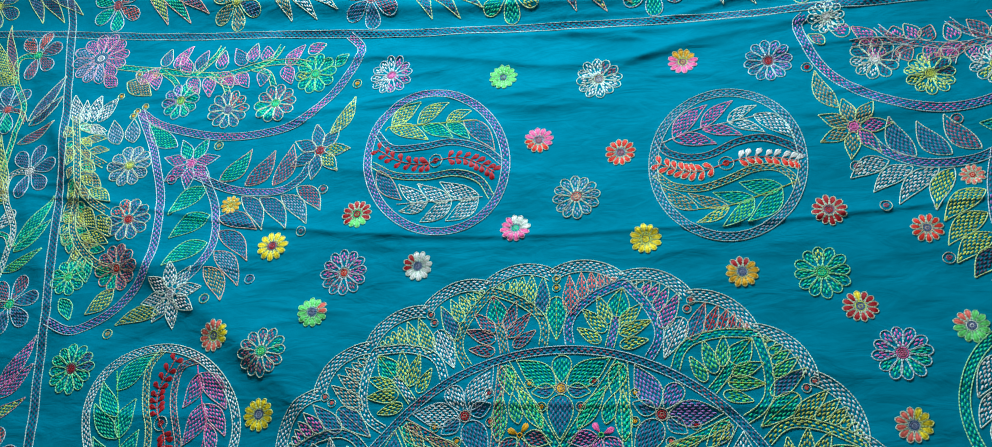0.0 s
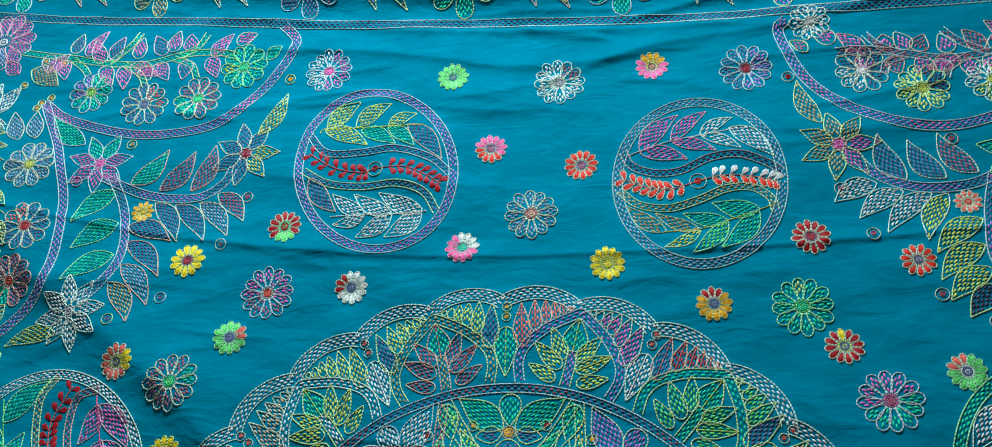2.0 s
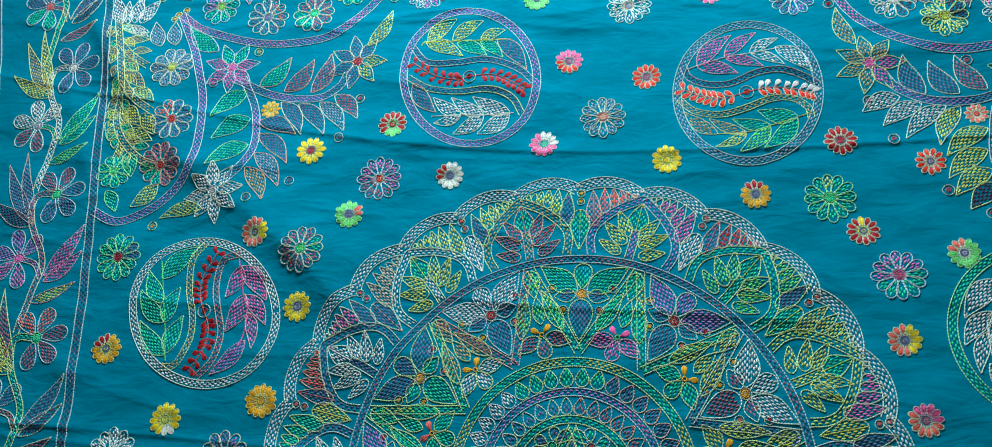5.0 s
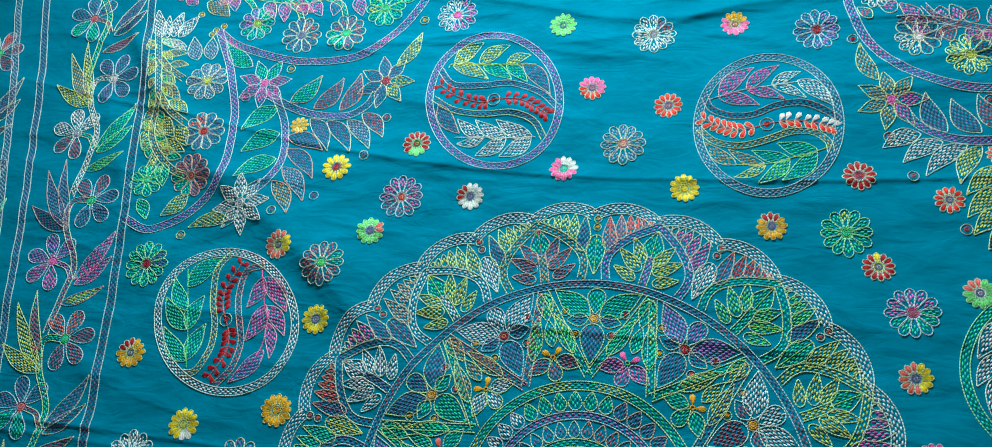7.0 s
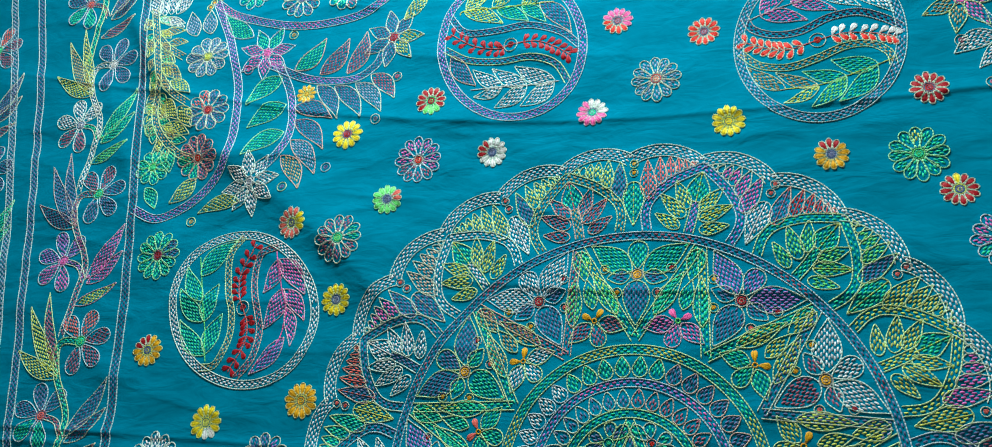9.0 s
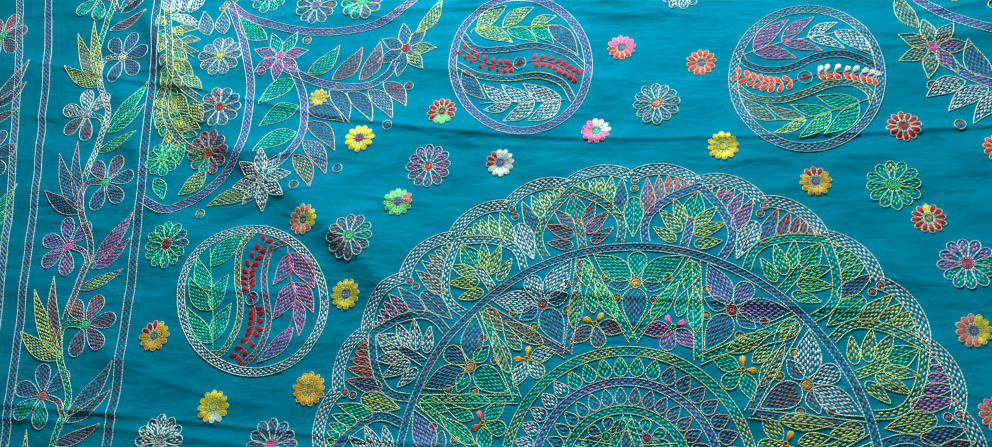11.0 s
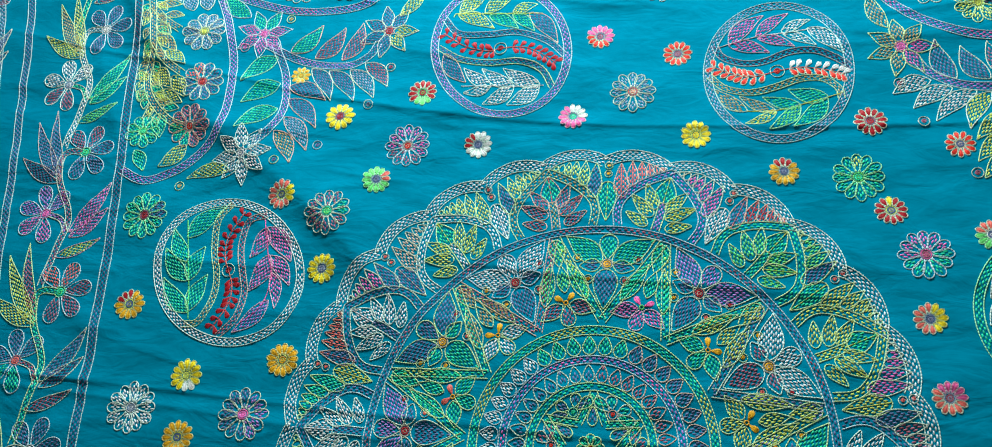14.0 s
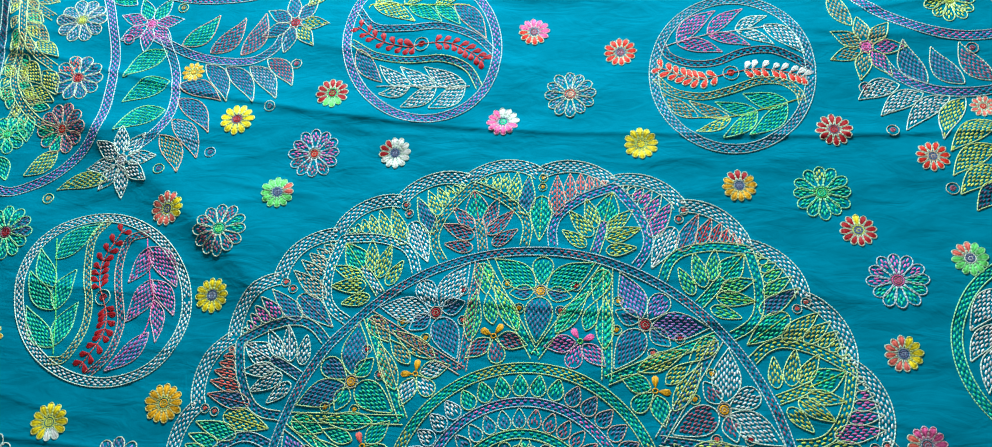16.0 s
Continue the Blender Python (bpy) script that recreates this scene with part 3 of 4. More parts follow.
# a six-pointed star within the inmost ring, a flower in each of its bays
for k in range(6):
    a = 90 + 60 * k
    ray = band(spread, [polar(0.080, a), polar(0.040, a + 30)], 0.0105, "gold", "mint", "chevron", smooth=False)
    band(ray, [polar(0.080, a), polar(0.040, a - 30)], 0.0105, "gold", "mint", "chevron", smooth=False)
    blade(ray, "bud", polar(0.032, a), polar(0.062, a), 0.0075, "gold", "slate", "bud")
    c, ex, ey = polar(0.058, a + 30), polar(1, a - 60), polar(1, a + 30)
    knot(ray, c, 0.0068, "green" if k % 2 == 0 else "coral", "mint" if k % 2 == 0 else "red", "knot")
    for x, y in ((0.034, 0.006), (-0.034, 0.006), (0.017, 0.022), (-0.017, 0.022)):
        d = (ex * x + ey * y) / math.hypot(x, y)
        blade(ray, "petal", c + d * 0.008, c + ex * x + ey * y, 0.0082, "peach" if k % 2 else "gold", ("slate", "rose", "mint")[k % 3], "petal")
flower(0, 0, 0.022, "gold", "mint", n=8)

# ---- scattered flowers ----
daisy(-0.030, 0.701, 0.026, "red", "pink", (-35, 160))
daisy(0.102, 0.666, 0.027, "red")
daisy(-0.333, 0.590, 0.027, "wine", "green", (225, 315), ("green", "wine"))
daisy(-0.066, 0.545, 0.026, "pink", "white", (-20, 115), ("grey", "mint"))
daisy(0.136, 0.509, 0.027, "yellow", mid=("lime", "yellow"))
daisy(-0.223, 0.491, 0.026, "white", "wine", (100, 195), ("grey", "slate"))
daisy(0.403, 0.539, 0.029, "wine", mid=("rose", "wine"))
daisy(0.272, 0.448, 0.027, "amber", "wine", (55, 135), ("grey", "slate"))
daisy(0.427, 0.388, 0.028, "wine", "yellow", (84, 100), ("lime", "slate"))
daisy(-0.390, 0.420, 0.026, "green", "coral", (-15, 50), ("grey", "slate"))
daisy(-0.555, 0.389, 0.027, "coral", "yellow", (-40, 45), ("lime", "slate"))
daisy(-0.477, 0.542, 0.028, "yellow", mid=("rose", "wine"), n=11)
daisy(-0.570, 0.630, 0.019, "amber", mid=("gold", "amber"), n=10)
daisy(0.531, 0.500, 0.027, "red", mid=("peach", "slate"), n=11)
daisy(0.605, 0.580, 0.021, "coral", mid=("peach", "red"), n=11)
daisy(-0.461, 0.260, 0.026, "yellow", mid=("slate", "grey"))
daisy(-0.796, 0.184, 0.027, "amber", "wine", (75, 180), ("lime", "slate"))
daisy(0.563, 0.351, 0.028, "green", "coral", (85, 185), ("white", "slate"))
daisy(0.471, 0.219, 0.028, "coral", "yellow", (-75, 75), ("grey", "slate"))
daisy(-0.092, 0.829, 0.026, "green", mid=("green", "slate"))
daisy(0.208, 0.828, 0.027, "pink", "amber", (25, 150), ("lime", "rose"))
daisy(-0.501, 0.104, 0.028, "amber", mid=("gold", "amber"), n=13)
daisy(-0.661, 0.069, 0.027, "yellow", "white", (255, 320), ("lime", "gold"))
daisy(-0.652, -0.030, 0.027, "amber", mid=("gold", "slate"))
daisy(0.488, 0.105, 0.028, "coral", "pink", (0, 150), ("grey", "rose"))

flower(-0.296, 0.862, 0.041, "lilac", "magenta", "white", (80, 250), mid=("pink", "magenta"))
flower(0.070, 0.808, 0.041, "white", "white", "rose", (20, 80), mid=("peach", "grey"))
flower(0.342, 0.811, 0.042, "lilac", "slate", "purple", (-110, 80), mid=("rose", "wine"))
flower(0.031, 0.591, 0.041, "peach", "grey", mid=("coral", "peach"), n=12)
flower(-0.346, 0.487, 0.041, "lilac", "magenta", "rose", (200, 330), mid=("peach", "red"), n=12)
flower(0.382, 0.442, 0.043, "green", "mint", "lime", (80, 100), mid=("green", "mint"), n=12)
flower(-0.464, 0.356, 0.042, "peach", "rose", "mint", (-25, 50), mid=("mint", "green"), n=12)
flower(0.471, 0.317, 0.043, "lilac", "magenta", "mint", (190, 372), mid=("pink", "rose"), n=12)
flower(-0.810, 0.347, 0.043, "green", "mint", "slate", (-20, 40), mid=("rose", "wine"), n=12)
flower(-0.745, 0.011, 0.044, "white", "white", mid=("white", "grey"), n=12)
flower(-0.549, 0.013, 0.044, "peach", "slate", "purple", (-80, 90), mid=("pink", "magenta"), n=12)

for u, v, e, f in ((-0.360, 0.854, "gold", "amber"), (-0.613, 0.752, "gold", "sand"), (-0.401, 0.645, "peach", "rose"), (-0.429, 0.566, "peach", "grey"), (-0.509, 0.485, "lilac", "slate"),
                   (-0.582, 0.453, "gold", "slate"), (-0.759, 0.406, "gold", "sand"), (0.399, 0.791, "peach", "wine"), (0.450, 0.609, "peach", "rose"), (0.482, 0.540, "peach", "rose"),
                   (0.552, 0.452, "peach", "rose"), (0.609, 0.414, "peach", "wine"), (-0.691, 0.688, "pink", "magenta"), (0.60, 0.675, "coral", "rose")):
    knot(spread, (u, v), 0.0085, e, f, "knot")


# ---- roundels with two leafy sprays and a twig between wavy bands ----
def roundel(u, v, rx, ry, hoop, rim, leaves, waves, twig, stems, wave_threads, twig_threads, swap={}, flip=False):
    """Points count in radii from the middle; hoop: the rim's two half axes; leaves: base, tip, half width in metres, thread."""
    def at(x, y):
        return np.array([u + rx * (-x if flip else x), v + ry * y])
    base = band(spread, [(u + hoop[0] * math.cos(a) + hoop[2] * math.sin(a), v + hoop[1] * math.cos(a) + hoop[3] * math.sin(a)) for a in np.linspace(0, 2 * math.pi, 80)], 0.0135, *rim, "roundel", rows=3, smooth=False)
    for pts, threads in zip(waves, wave_threads):
        band(base, [at(*p) for p in pts], 0.0105, *threads, "wave", rows=2)
    sw = Sew()
    stem = spline([at(*p) for p in twig])
    sw.line(stem, T["coral"])
    tw = part("twig", sw, base)
    for j in range(36):
        if j in (16, 17, 18, 19):
            continue
        i = int((j // 2 + 0.5) / 18 * (len(stem) - 1))
        p, d = stem[i], stem[min(i + 2, len(stem) - 1)] - stem[max(i - 2, 0)]
        d = d / np.hypot(*d) * (1 if j < 18 else -1)
        side = 1 if j % 2 else -1
        n = np.array([-d[1], d[0]]) * side
        col = twig_threads[0] if j < 18 else twig_threads[1 if side < 0 else 2]
        blade(tw, "leaflet", p - d * 0.001, p - d * rng_thread.uniform(0.010, 0.013) + n * rng_thread.uniform(0.0125, 0.0155), 0.0043, "peach" if col == "red" else None, col, "petal", solid=True)
    knot(base, at(*twig[3]), 0.0115, "peach", twig_threads[0], "knot")
    sprays = []
    for pts, e in stems:
        sw = Sew()
        sw.line(spline([at(*p) for p in pts]) if len(pts) > 2 else [at(*p) for p in pts], T[e])
        sprays.append(part("spray", sw, base))
    for x0, y0, x1, y1, w, col in leaves:
        p, q, col = at(x0, y0), at(x1, y1), swap.get(col, col)
        e = {"magenta": "pink", "purple": "pink", "mint": "green", "lime": "lime", "slate": "coral", "sand": "sand"}.get(col, col)
        mid = np.array([u, v]) - (p + q) / 2
        bend = 0.07 if (q - p)[0] * mid[1] - (q - p)[1] * mid[0] < 0 else -0.07
        blade(sprays[0 if twig_side(stem, (p + q) / 2) else 1], "leaf", p, q, w, e, col, "leaf", bend, vein=None)


def twig_side(stem, p):
    """Whether p lies to the left of the way along the stem."""
    i = int(np.argmin(np.hypot(*(stem - p).T)))
    d = stem[min(i + 2, len(stem) - 1)] - stem[max(i - 2, 0)]
    w = p - stem[i]
    return d[0] * w[1] - d[1] * w[0] > 0


ACROSS = [(-0.65, 0.54, -0.24, 0.85, 0.0158, "lime"), (-0.28, 0.53, 0.15, 0.80, 0.0144, "lime"), (0.13, 0.51, 0.48, 0.65, 0.0108, "lime"), (-0.67, 0.51, -0.10, 0.27, 0.0136, "lime"),
          (-0.21, 0.48, 0.24, 0.27, 0.0120, "mint"), (0.13, 0.49, 0.47, 0.23, 0.0108, "mint"), (0.37, 0.51, 0.81, 0.05, 0.0148, "slate"), (-0.79, -0.09, -0.42, -0.51, 0.0141, "slate"),
          (-0.07, -0.55, -0.49, -0.29, 0.0114, "white"), (0.25, -0.56, -0.23, -0.30, 0.0122, "white"), (0.61, -0.53, 0.07, -0.30, 0.0134, "white"), (-0.07, -0.57, -0.46, -0.66, 0.0094, "white"),
          (0.25, -0.56, -0.17, -0.82, 0.0132, "white"), (0.60, -0.54, 0.17, -0.83, 0.0155, "white")]
roundel(-0.2041, 0.680, 0.1255, 0.1374, (0.1199, -0.0075, -0.0110, 0.1325), ("lilac", "purple"), ACROSS,
        [[(-0.87, 0.47), (-0.62, 0.22), (-0.18, 0.19), (0.24, 0.22), (0.67, 0.08), (0.92, -0.12)], [(-0.89, 0.01), (-0.57, -0.16), (-0.15, -0.22), (0.28, -0.21), (0.61, -0.32), (0.78, -0.56)]],
        [(-0.84, 0.23), (-0.51, 0.03), (-0.16, -0.05), (0.01, -0.02), (0.34, -0.01), (0.60, -0.11), (0.81, -0.24)],
        [([(-0.73, 0.47), (-0.67, 0.53), (-0.21, 0.51), (0.56, 0.50)], "lime"), ([(-0.49, -0.56), (-0.07, -0.56), (0.25, -0.56), (0.66, -0.54)], "white")],
        (("lilac", "slate"), ("gold", "slate")), ("wine", "wine", "wine"))
PINK_GREEN = [(-0.66, 0.38, -0.19, 0.81, 0.0141, "magenta"), (-0.29, 0.48, 0.15, 0.84, 0.0109, "magenta"), (-0.66, 0.36, -0.10, 0.25, 0.0115, "magenta"), (-0.27, 0.46, 0.23, 0.33, 0.0092, "magenta"),
              (0.05, 0.54, 0.44, 0.73, 0.0092, "white"), (0.07, 0.52, 0.51, 0.34, 0.0085, "white"), (0.39, 0.60, 0.87, 0.23, 0.0140, "white"), (-0.40, -0.59, -0.85, -0.26, 0.0118, "sand"),
              (-0.03, -0.57, -0.52, -0.37, 0.0092, "sand"), (-0.02, -0.59, -0.43, -0.77, 0.0082, "lime"), (0.29, -0.48, -0.21, -0.38, 0.0105, "mint"), (0.65, -0.37, 0.12, -0.27, 0.0135, "mint"),
              (0.29, -0.49, -0.12, -0.84, 0.0120, "green"), (0.64, -0.39, 0.19, -0.80, 0.0140, "mint")]
roundel(0.2640, 0.6313, 0.1195, 0.1325, (0.1118, -0.0030, 0.0040, 0.1275), ("grey", "grey"), PINK_GREEN,
        [[(-0.85, 0.37), (-0.76, 0.21), (-0.50, 0.11), (-0.20, 0.12), (0.13, 0.25), (0.46, 0.28), (0.75, 0.18), (0.94, 0.06)], [(-0.92, -0.08), (-0.70, -0.26), (-0.37, -0.32), (-0.03, -0.24), (0.30, -0.12), (0.58, -0.11), (0.78, -0.24), (0.82, -0.39)]],
        [(-0.88, 0.06), (-0.58, -0.06), (-0.33, -0.10), (-0.01, -0.02), (0.30, 0.04), (0.63, 0.01), (0.87, -0.05)],
        [([(-0.80, 0.33), (-0.66, 0.38), (-0.29, 0.48), (0.05, 0.53), (0.39, 0.58)], "white"), ([(-0.40, -0.59), (-0.03, -0.57), (0.29, -0.48), (0.66, -0.37), (0.82, -0.31)], "gold")],
        (("rose", "ink"), ("gold", "sand")), ("red", "white", "red"))
UPRIGHT = [(-0.64, 0.42, -0.20, 0.86, 0.0174, "mint"), (-0.56, 0.09, -0.84, 0.54, 0.0135, "mint"), (-0.50, -0.16, -0.37, 0.32, 0.0145, "mint"), (-0.52, -0.16, -0.89, 0.27, 0.0145, "mint"),
           (-0.39, -0.56, -0.26, -0.06, 0.0153, "mint"), (-0.40, -0.58, -0.84, -0.13, 0.0153, "mint"), (0.43, 0.58, 0.26, 0.17, 0.0145, "magenta"), (0.43, 0.58, 0.82, 0.13, 0.0165, "magenta"),
           (0.52, 0.22, 0.32, -0.27, 0.0158, "magenta"), (0.54, 0.21, 0.85, -0.18, 0.0126, "magenta"), (0.59, -0.01, 0.72, -0.49, 0.0105, "magenta"), (0.62, -0.37, 0.23, -0.81, 0.0139, "purple")]
UP_WAVES = [[(-0.12, 0.91), (-0.27, 0.68), (-0.25, 0.29), (-0.14, -0.05), (-0.12, -0.39), (-0.24, -0.69), (-0.43, -0.73)], [(0.40, 0.75), (0.16, 0.66), (0.11, 0.34), (0.20, 0.0), (0.28, -0.29), (0.24, -0.63), (0.05, -0.86)]]
UP_TWIG = [(0.08, 0.79), (-0.09, 0.45), (-0.08, 0.20), (0.01, 0.0), (0.10, -0.21), (0.10, -0.47), (-0.05, -0.78)]
UP_STEMS = [[(0.38, 0.68), (0.50, 0.22), (0.59, -0.02), (0.54, -0.45), (0.27, -0.72)], [(-0.69, 0.66), (-0.37, -0.66)]]
roundel(-0.6304, 0.2520, 0.1365, 0.1338, (0.1310, 0.0030, -0.0285, 0.1245), ("white", "white"), UPRIGHT, UP_WAVES, UP_TWIG, list(zip(UP_STEMS, ("pink", "green"))), (("gold", "sand"), ("coral", "rose")), ("wine", "wine", "wine"))
roundel(0.658, 0.235, 0.128, 0.130, (0.1220, -0.0030, 0.0060, 0.1240), ("green", "mint"), UPRIGHT, UP_WAVES, UP_TWIG, list(zip(UP_STEMS, ("white", "lilac"))), (("peach", "rose"), ("gold", "sand")), ("coral", "coral", "coral"),
        swap={"magenta": "white", "purple": "white", "mint": "slate"}, flip=True)


# ---- the leafy corners ----
def corner(at, c):
    """Built for the upper left corner; at() carries points to their place. c: thread names by use."""
    flip = c["flip"]

    def lf(x0, y0, x1, y1, w, e, f, parent=None, bend=0.06, kind="leaf", vein=None):
        blade(parent or spread, "leaf", at(x0, y0), at(x1, y1), w, e, f, kind, -bend if flip else bend, vein)

    def fl(x, y, *args, **kw):
        p = at(x, y)
        return flower(p[0], p[1], *args, **kw)
    lay = c["lay"]

    def put(row, w, e, f, parent, bend, name="leaf"):
        blade(parent, name, row[:2], row[2:], w, e, f, "leaf", -bend if flip else bend)
    b1 = band(spread, lay["b1"], 0.0145, "lilac", "purple", "corner_band", fill2="magenta")
    b2 = band(spread, lay["b2"], 0.0145, "lilac", "purple", "corner_band", fill2="magenta" if flip else None)
    br = band(spread, lay["br"], 0.0135, "lilac", "purple", "branch", fill2="slate")
    bd = band(spread, lay["bd"], 0.0135, "lilac", "purple", "branch", fill2="slate")
    p1, p2, p3 = lay["stars"]
    s1 = flower(*p1, 0.058, c["s1"][0], c["s1"][1], c["s1"][2], (20, 130), mid=("pink", "magenta") if not flip else ("red", "red"), n=7, kind="leaf", turn=12, name="star_flower")
    s2 = flower(*p2, 0.060, c["s2"][0], c["s2"][1], c["s2"][2], (-75, 35), mid=c["s2"][3], n=7, kind="leaf", turn=0, name="star_flower")
    s3 = flower(*p3, 0.060, c["s3"][0], c["s3"][1], mid=c["s3"][2], n=8, kind="leaf", turn=10, name="star_flower")
    put(lay["single"][0], 0.0135, "gold", c["tip"], s2, -0.1)
    put(lay["single"][1], 0.0135, "gold", c["tip"], s3, -0.1)
    put(lay["single"][2], 0.0170, c["s1"][0], c["link"], s1, 0.08)
    for row, f in zip(lay["up"], c["up"]):
        put(row, 0.0165, "coral" if not flip else "peach", f, br, -0.12)
    for row, f in zip(lay["down"], c["down"]):
        put(row, 0.0148, c["de"], f, br, 0.10)
    for row, f in zip(lay["inner"], c["in"]):
        put(row, 0.0180, "green" if f in ("mint", "lime") else "peach", f, bd, -0.08)
    for row, f in zip(lay["outer"], c["out"]):
        put(row, 0.0155, c["oe"], f, bd, 0.1)
    # inside the upper bay
    g, ge = c["stem"]
    st = band(b1, [at(*p) for p in ((-0.862, 0.955), (-0.77, 0.935), (-0.69, 0.915), (-0.62, 0.905), (-0.55, 0.918), (-0.49, 0.915), (-0.455, 0.905))], 0.0115, ge, g, "stem")
    for pts in (((-0.69, 0.915), (-0.655, 0.945), (-0.64, 0.972)), ((-0.56, 0.915), (-0.53, 0.93), (-0.515, 0.955)), ((-0.66, 0.91), (-0.625, 0.885), (-0.612, 0.862)), ((-0.57, 0.912), (-0.535, 0.895), (-0.522, 0.868)), ((-0.76, 0.93), (-0.735, 0.91), (-0.722, 0.894))):
        band(b1, [at(*p) for p in pts], 0.010, ge, g, "stem")
    f1, f2, f3, f4 = c["bay"]
    flower(*c["bay_at"][0], 0.040, *f1[:3], (90, 220), mid=f1[3], n=10, parent=b1)
    flower(*c["bay_at"][1], 0.042, *f2[:3], (0, 95), mid=f2[3], n=11, parent=b1)
    flower(*c["bay_at"][2], 0.042, *f3[:3], (150, 260), mid=f3[3], n=10, parent=b1)
    flower(*c["bay_at"][3], 0.032 if flip else 0.042, *f4[:3], (150, 200), mid=f4[3], n=10, parent=b1)
    lf(-0.405, 0.895, -0.378, 0.916, 0.010, "green" if not flip else "gold", g, b1)
    for j, (x0, y0, x1, y1) in enumerate(((-0.70, 0.918, -0.725, 0.968), (-0.685, 0.922, -0.668, 0.968), (-0.645, 0.905, -0.590, 0.878), (-0.70, 0.908, -0.672, 0.866), (-0.60, 0.904, -0.572, 0.868), (-0.585, 0.922, -0.610, 0.962),
                                          (-0.575, 0.925, -0.565, 0.966), (-0.50, 0.908, -0.468, 0.950), (-0.505, 0.905, -0.488, 0.868), (-0.76, 0.943, -0.752, 0.985), (-0.735, 0.935, -0.705, 0.985), (-0.66, 0.905, -0.650, 0.858), (-0.625, 0.898, -0.605, 0.872), (-0.545, 0.905, -0.548, 0.868), (-0.54, 0.925, -0.545, 0.958), (-0.635, 0.918, -0.632, 0.962), (-0.78, 0.93, -0.765, 0.888), (-0.81, 0.945, -0.80, 0.905), (-0.46, 0.93, -0.425, 0.945))):
        lf(x0, y0, x1, y1, 0.0135, c["bl"][0] if j % 3 else "peach", c["bl"][1] if j % 4 != 1 else c["bl"][2], b1, 0.04, "bud")
    # inside the side bay
    g, ge = c["stem2"]
    stems = [band(b2, [at(*p) for p in pts], 0.0125, ge, g, "stem") for pts in (((-0.925, 0.849), (-0.893, 0.757), (-0.872, 0.684), (-0.877, 0.627), (-0.855, 0.578), (-0.813, 0.538), (-0.776, 0.522)),
             ((-0.900, 0.781), (-0.866, 0.749), (-0.829, 0.726)), ((-0.875, 0.697), (-0.839, 0.655), (-0.798, 0.627)), ((-0.852, 0.565), (-0.860, 0.536)))]
    for x0, y0, x1, y1, w, col in ((-0.908, 0.821, -0.849, 0.797, 0.0095, "pale"), (-0.892, 0.785, -0.843, 0.789, 0.0100, "stem"), (-0.870, 0.760, -0.829, 0.760, 0.0090, "stem"), (-0.881, 0.738, -0.844, 0.714, 0.0112, "stem"),
                                   (-0.872, 0.713, -0.823, 0.675, 0.0125, "stem"), (-0.845, 0.676, -0.797, 0.647, 0.0120, "leafy"), (-0.817, 0.621, -0.784, 0.579, 0.0150, "leafy"), (-0.865, 0.640, -0.817, 0.599, 0.0155, "leafy"),
                                   (-0.850, 0.591, -0.786, 0.568, 0.0125, "leafy"), (-0.913, 0.796, -0.936, 0.825, 0.0080, "stem"), (-0.897, 0.750, -0.920, 0.776, 0.0085, "stem"), (-0.882, 0.697, -0.894, 0.664, 0.0105, "green")):
        lf(x0, y0, x1, y1, w, "gold" if col != "pale" else "white", {"pale": c["pale"], "stem": g, "leafy": c["leafy"], "green": "mint"}[col], stems[0], 0.05)
    for x0, y0, x1, y1, w, col in ((-0.874, 0.620, -0.898, 0.640, 0.0095, "leafy"), (-0.863, 0.578, -0.892, 0.595, 0.0110, "green"), (-0.837, 0.549, -0.821, 0.500, 0.0152, "green"), (-0.862, 0.473, -0.836, 0.432, 0.0125, "green"),
                                   (-0.764, 0.486, -0.811, 0.442, 0.0155, "leafy"), (-0.816, 0.773, -0.841, 0.832, 0.0150, "tip"), (-0.787, 0.775, -0.798, 0.830, 0.0150, "tip")):
        lf(x0, y0, x1, y1, w, "green" if col == "green" else ("gold" if col == "leafy" else "peach"), {"leafy": c["leafy"], "green": "mint", "tip": "grey"}[col], b2, 0.05)
    way = spline(((-0.925, 0.849), (-0.893, 0.757), (-0.872, 0.684), (-0.877, 0.627), (-0.855, 0.578), (-0.813, 0.538)))
    for k in range(4, len(way) - 4, 5):
        d = way[k + 2] - way[k - 2]
        d = d / np.hypot(*d)
        n = np.array([-d[1], d[0]])
        for side in (-1, 1):
            long = rng_thread.uniform(0.030, 0.040) * (0.72 if side < 0 else 1.0)
            p = way[k] + n * side * 0.008
            q = p + d * long * 0.8 + n * side * long * 0.55
            lf(*p, *q, 0.0085, "gold", (g, c["leafy"], "mint")[(k + side) % 3], stems[0], 0.06 * side)
    g1, g2, g3, g4 = c["side"]
    fl(-0.780, 0.723, 0.044, *g1[:3], (0, 1), mid=g1[3], n=10, parent=b2)
    fl(-0.756, 0.611, 0.042, *g2[:3], (80, 160), mid=g2[3], n=10, parent=b2)
    fl(-0.763, 0.522, 0.043, *g3[:3], (150, 270), mid=g3[3], n=10, parent=b2)
    fl(-0.856, 0.512, 0.034, *g4[:3], (0, 1), mid=g4[3], n=9, parent=b2)
    # the corner itself: a big flower, pale leaves and knots
    fl(-0.905, 0.980, 0.062, c["big"][0], c["big"][1], c["big"][2], (140, 300), mid=("slate", "white"), n=12, turn=10)
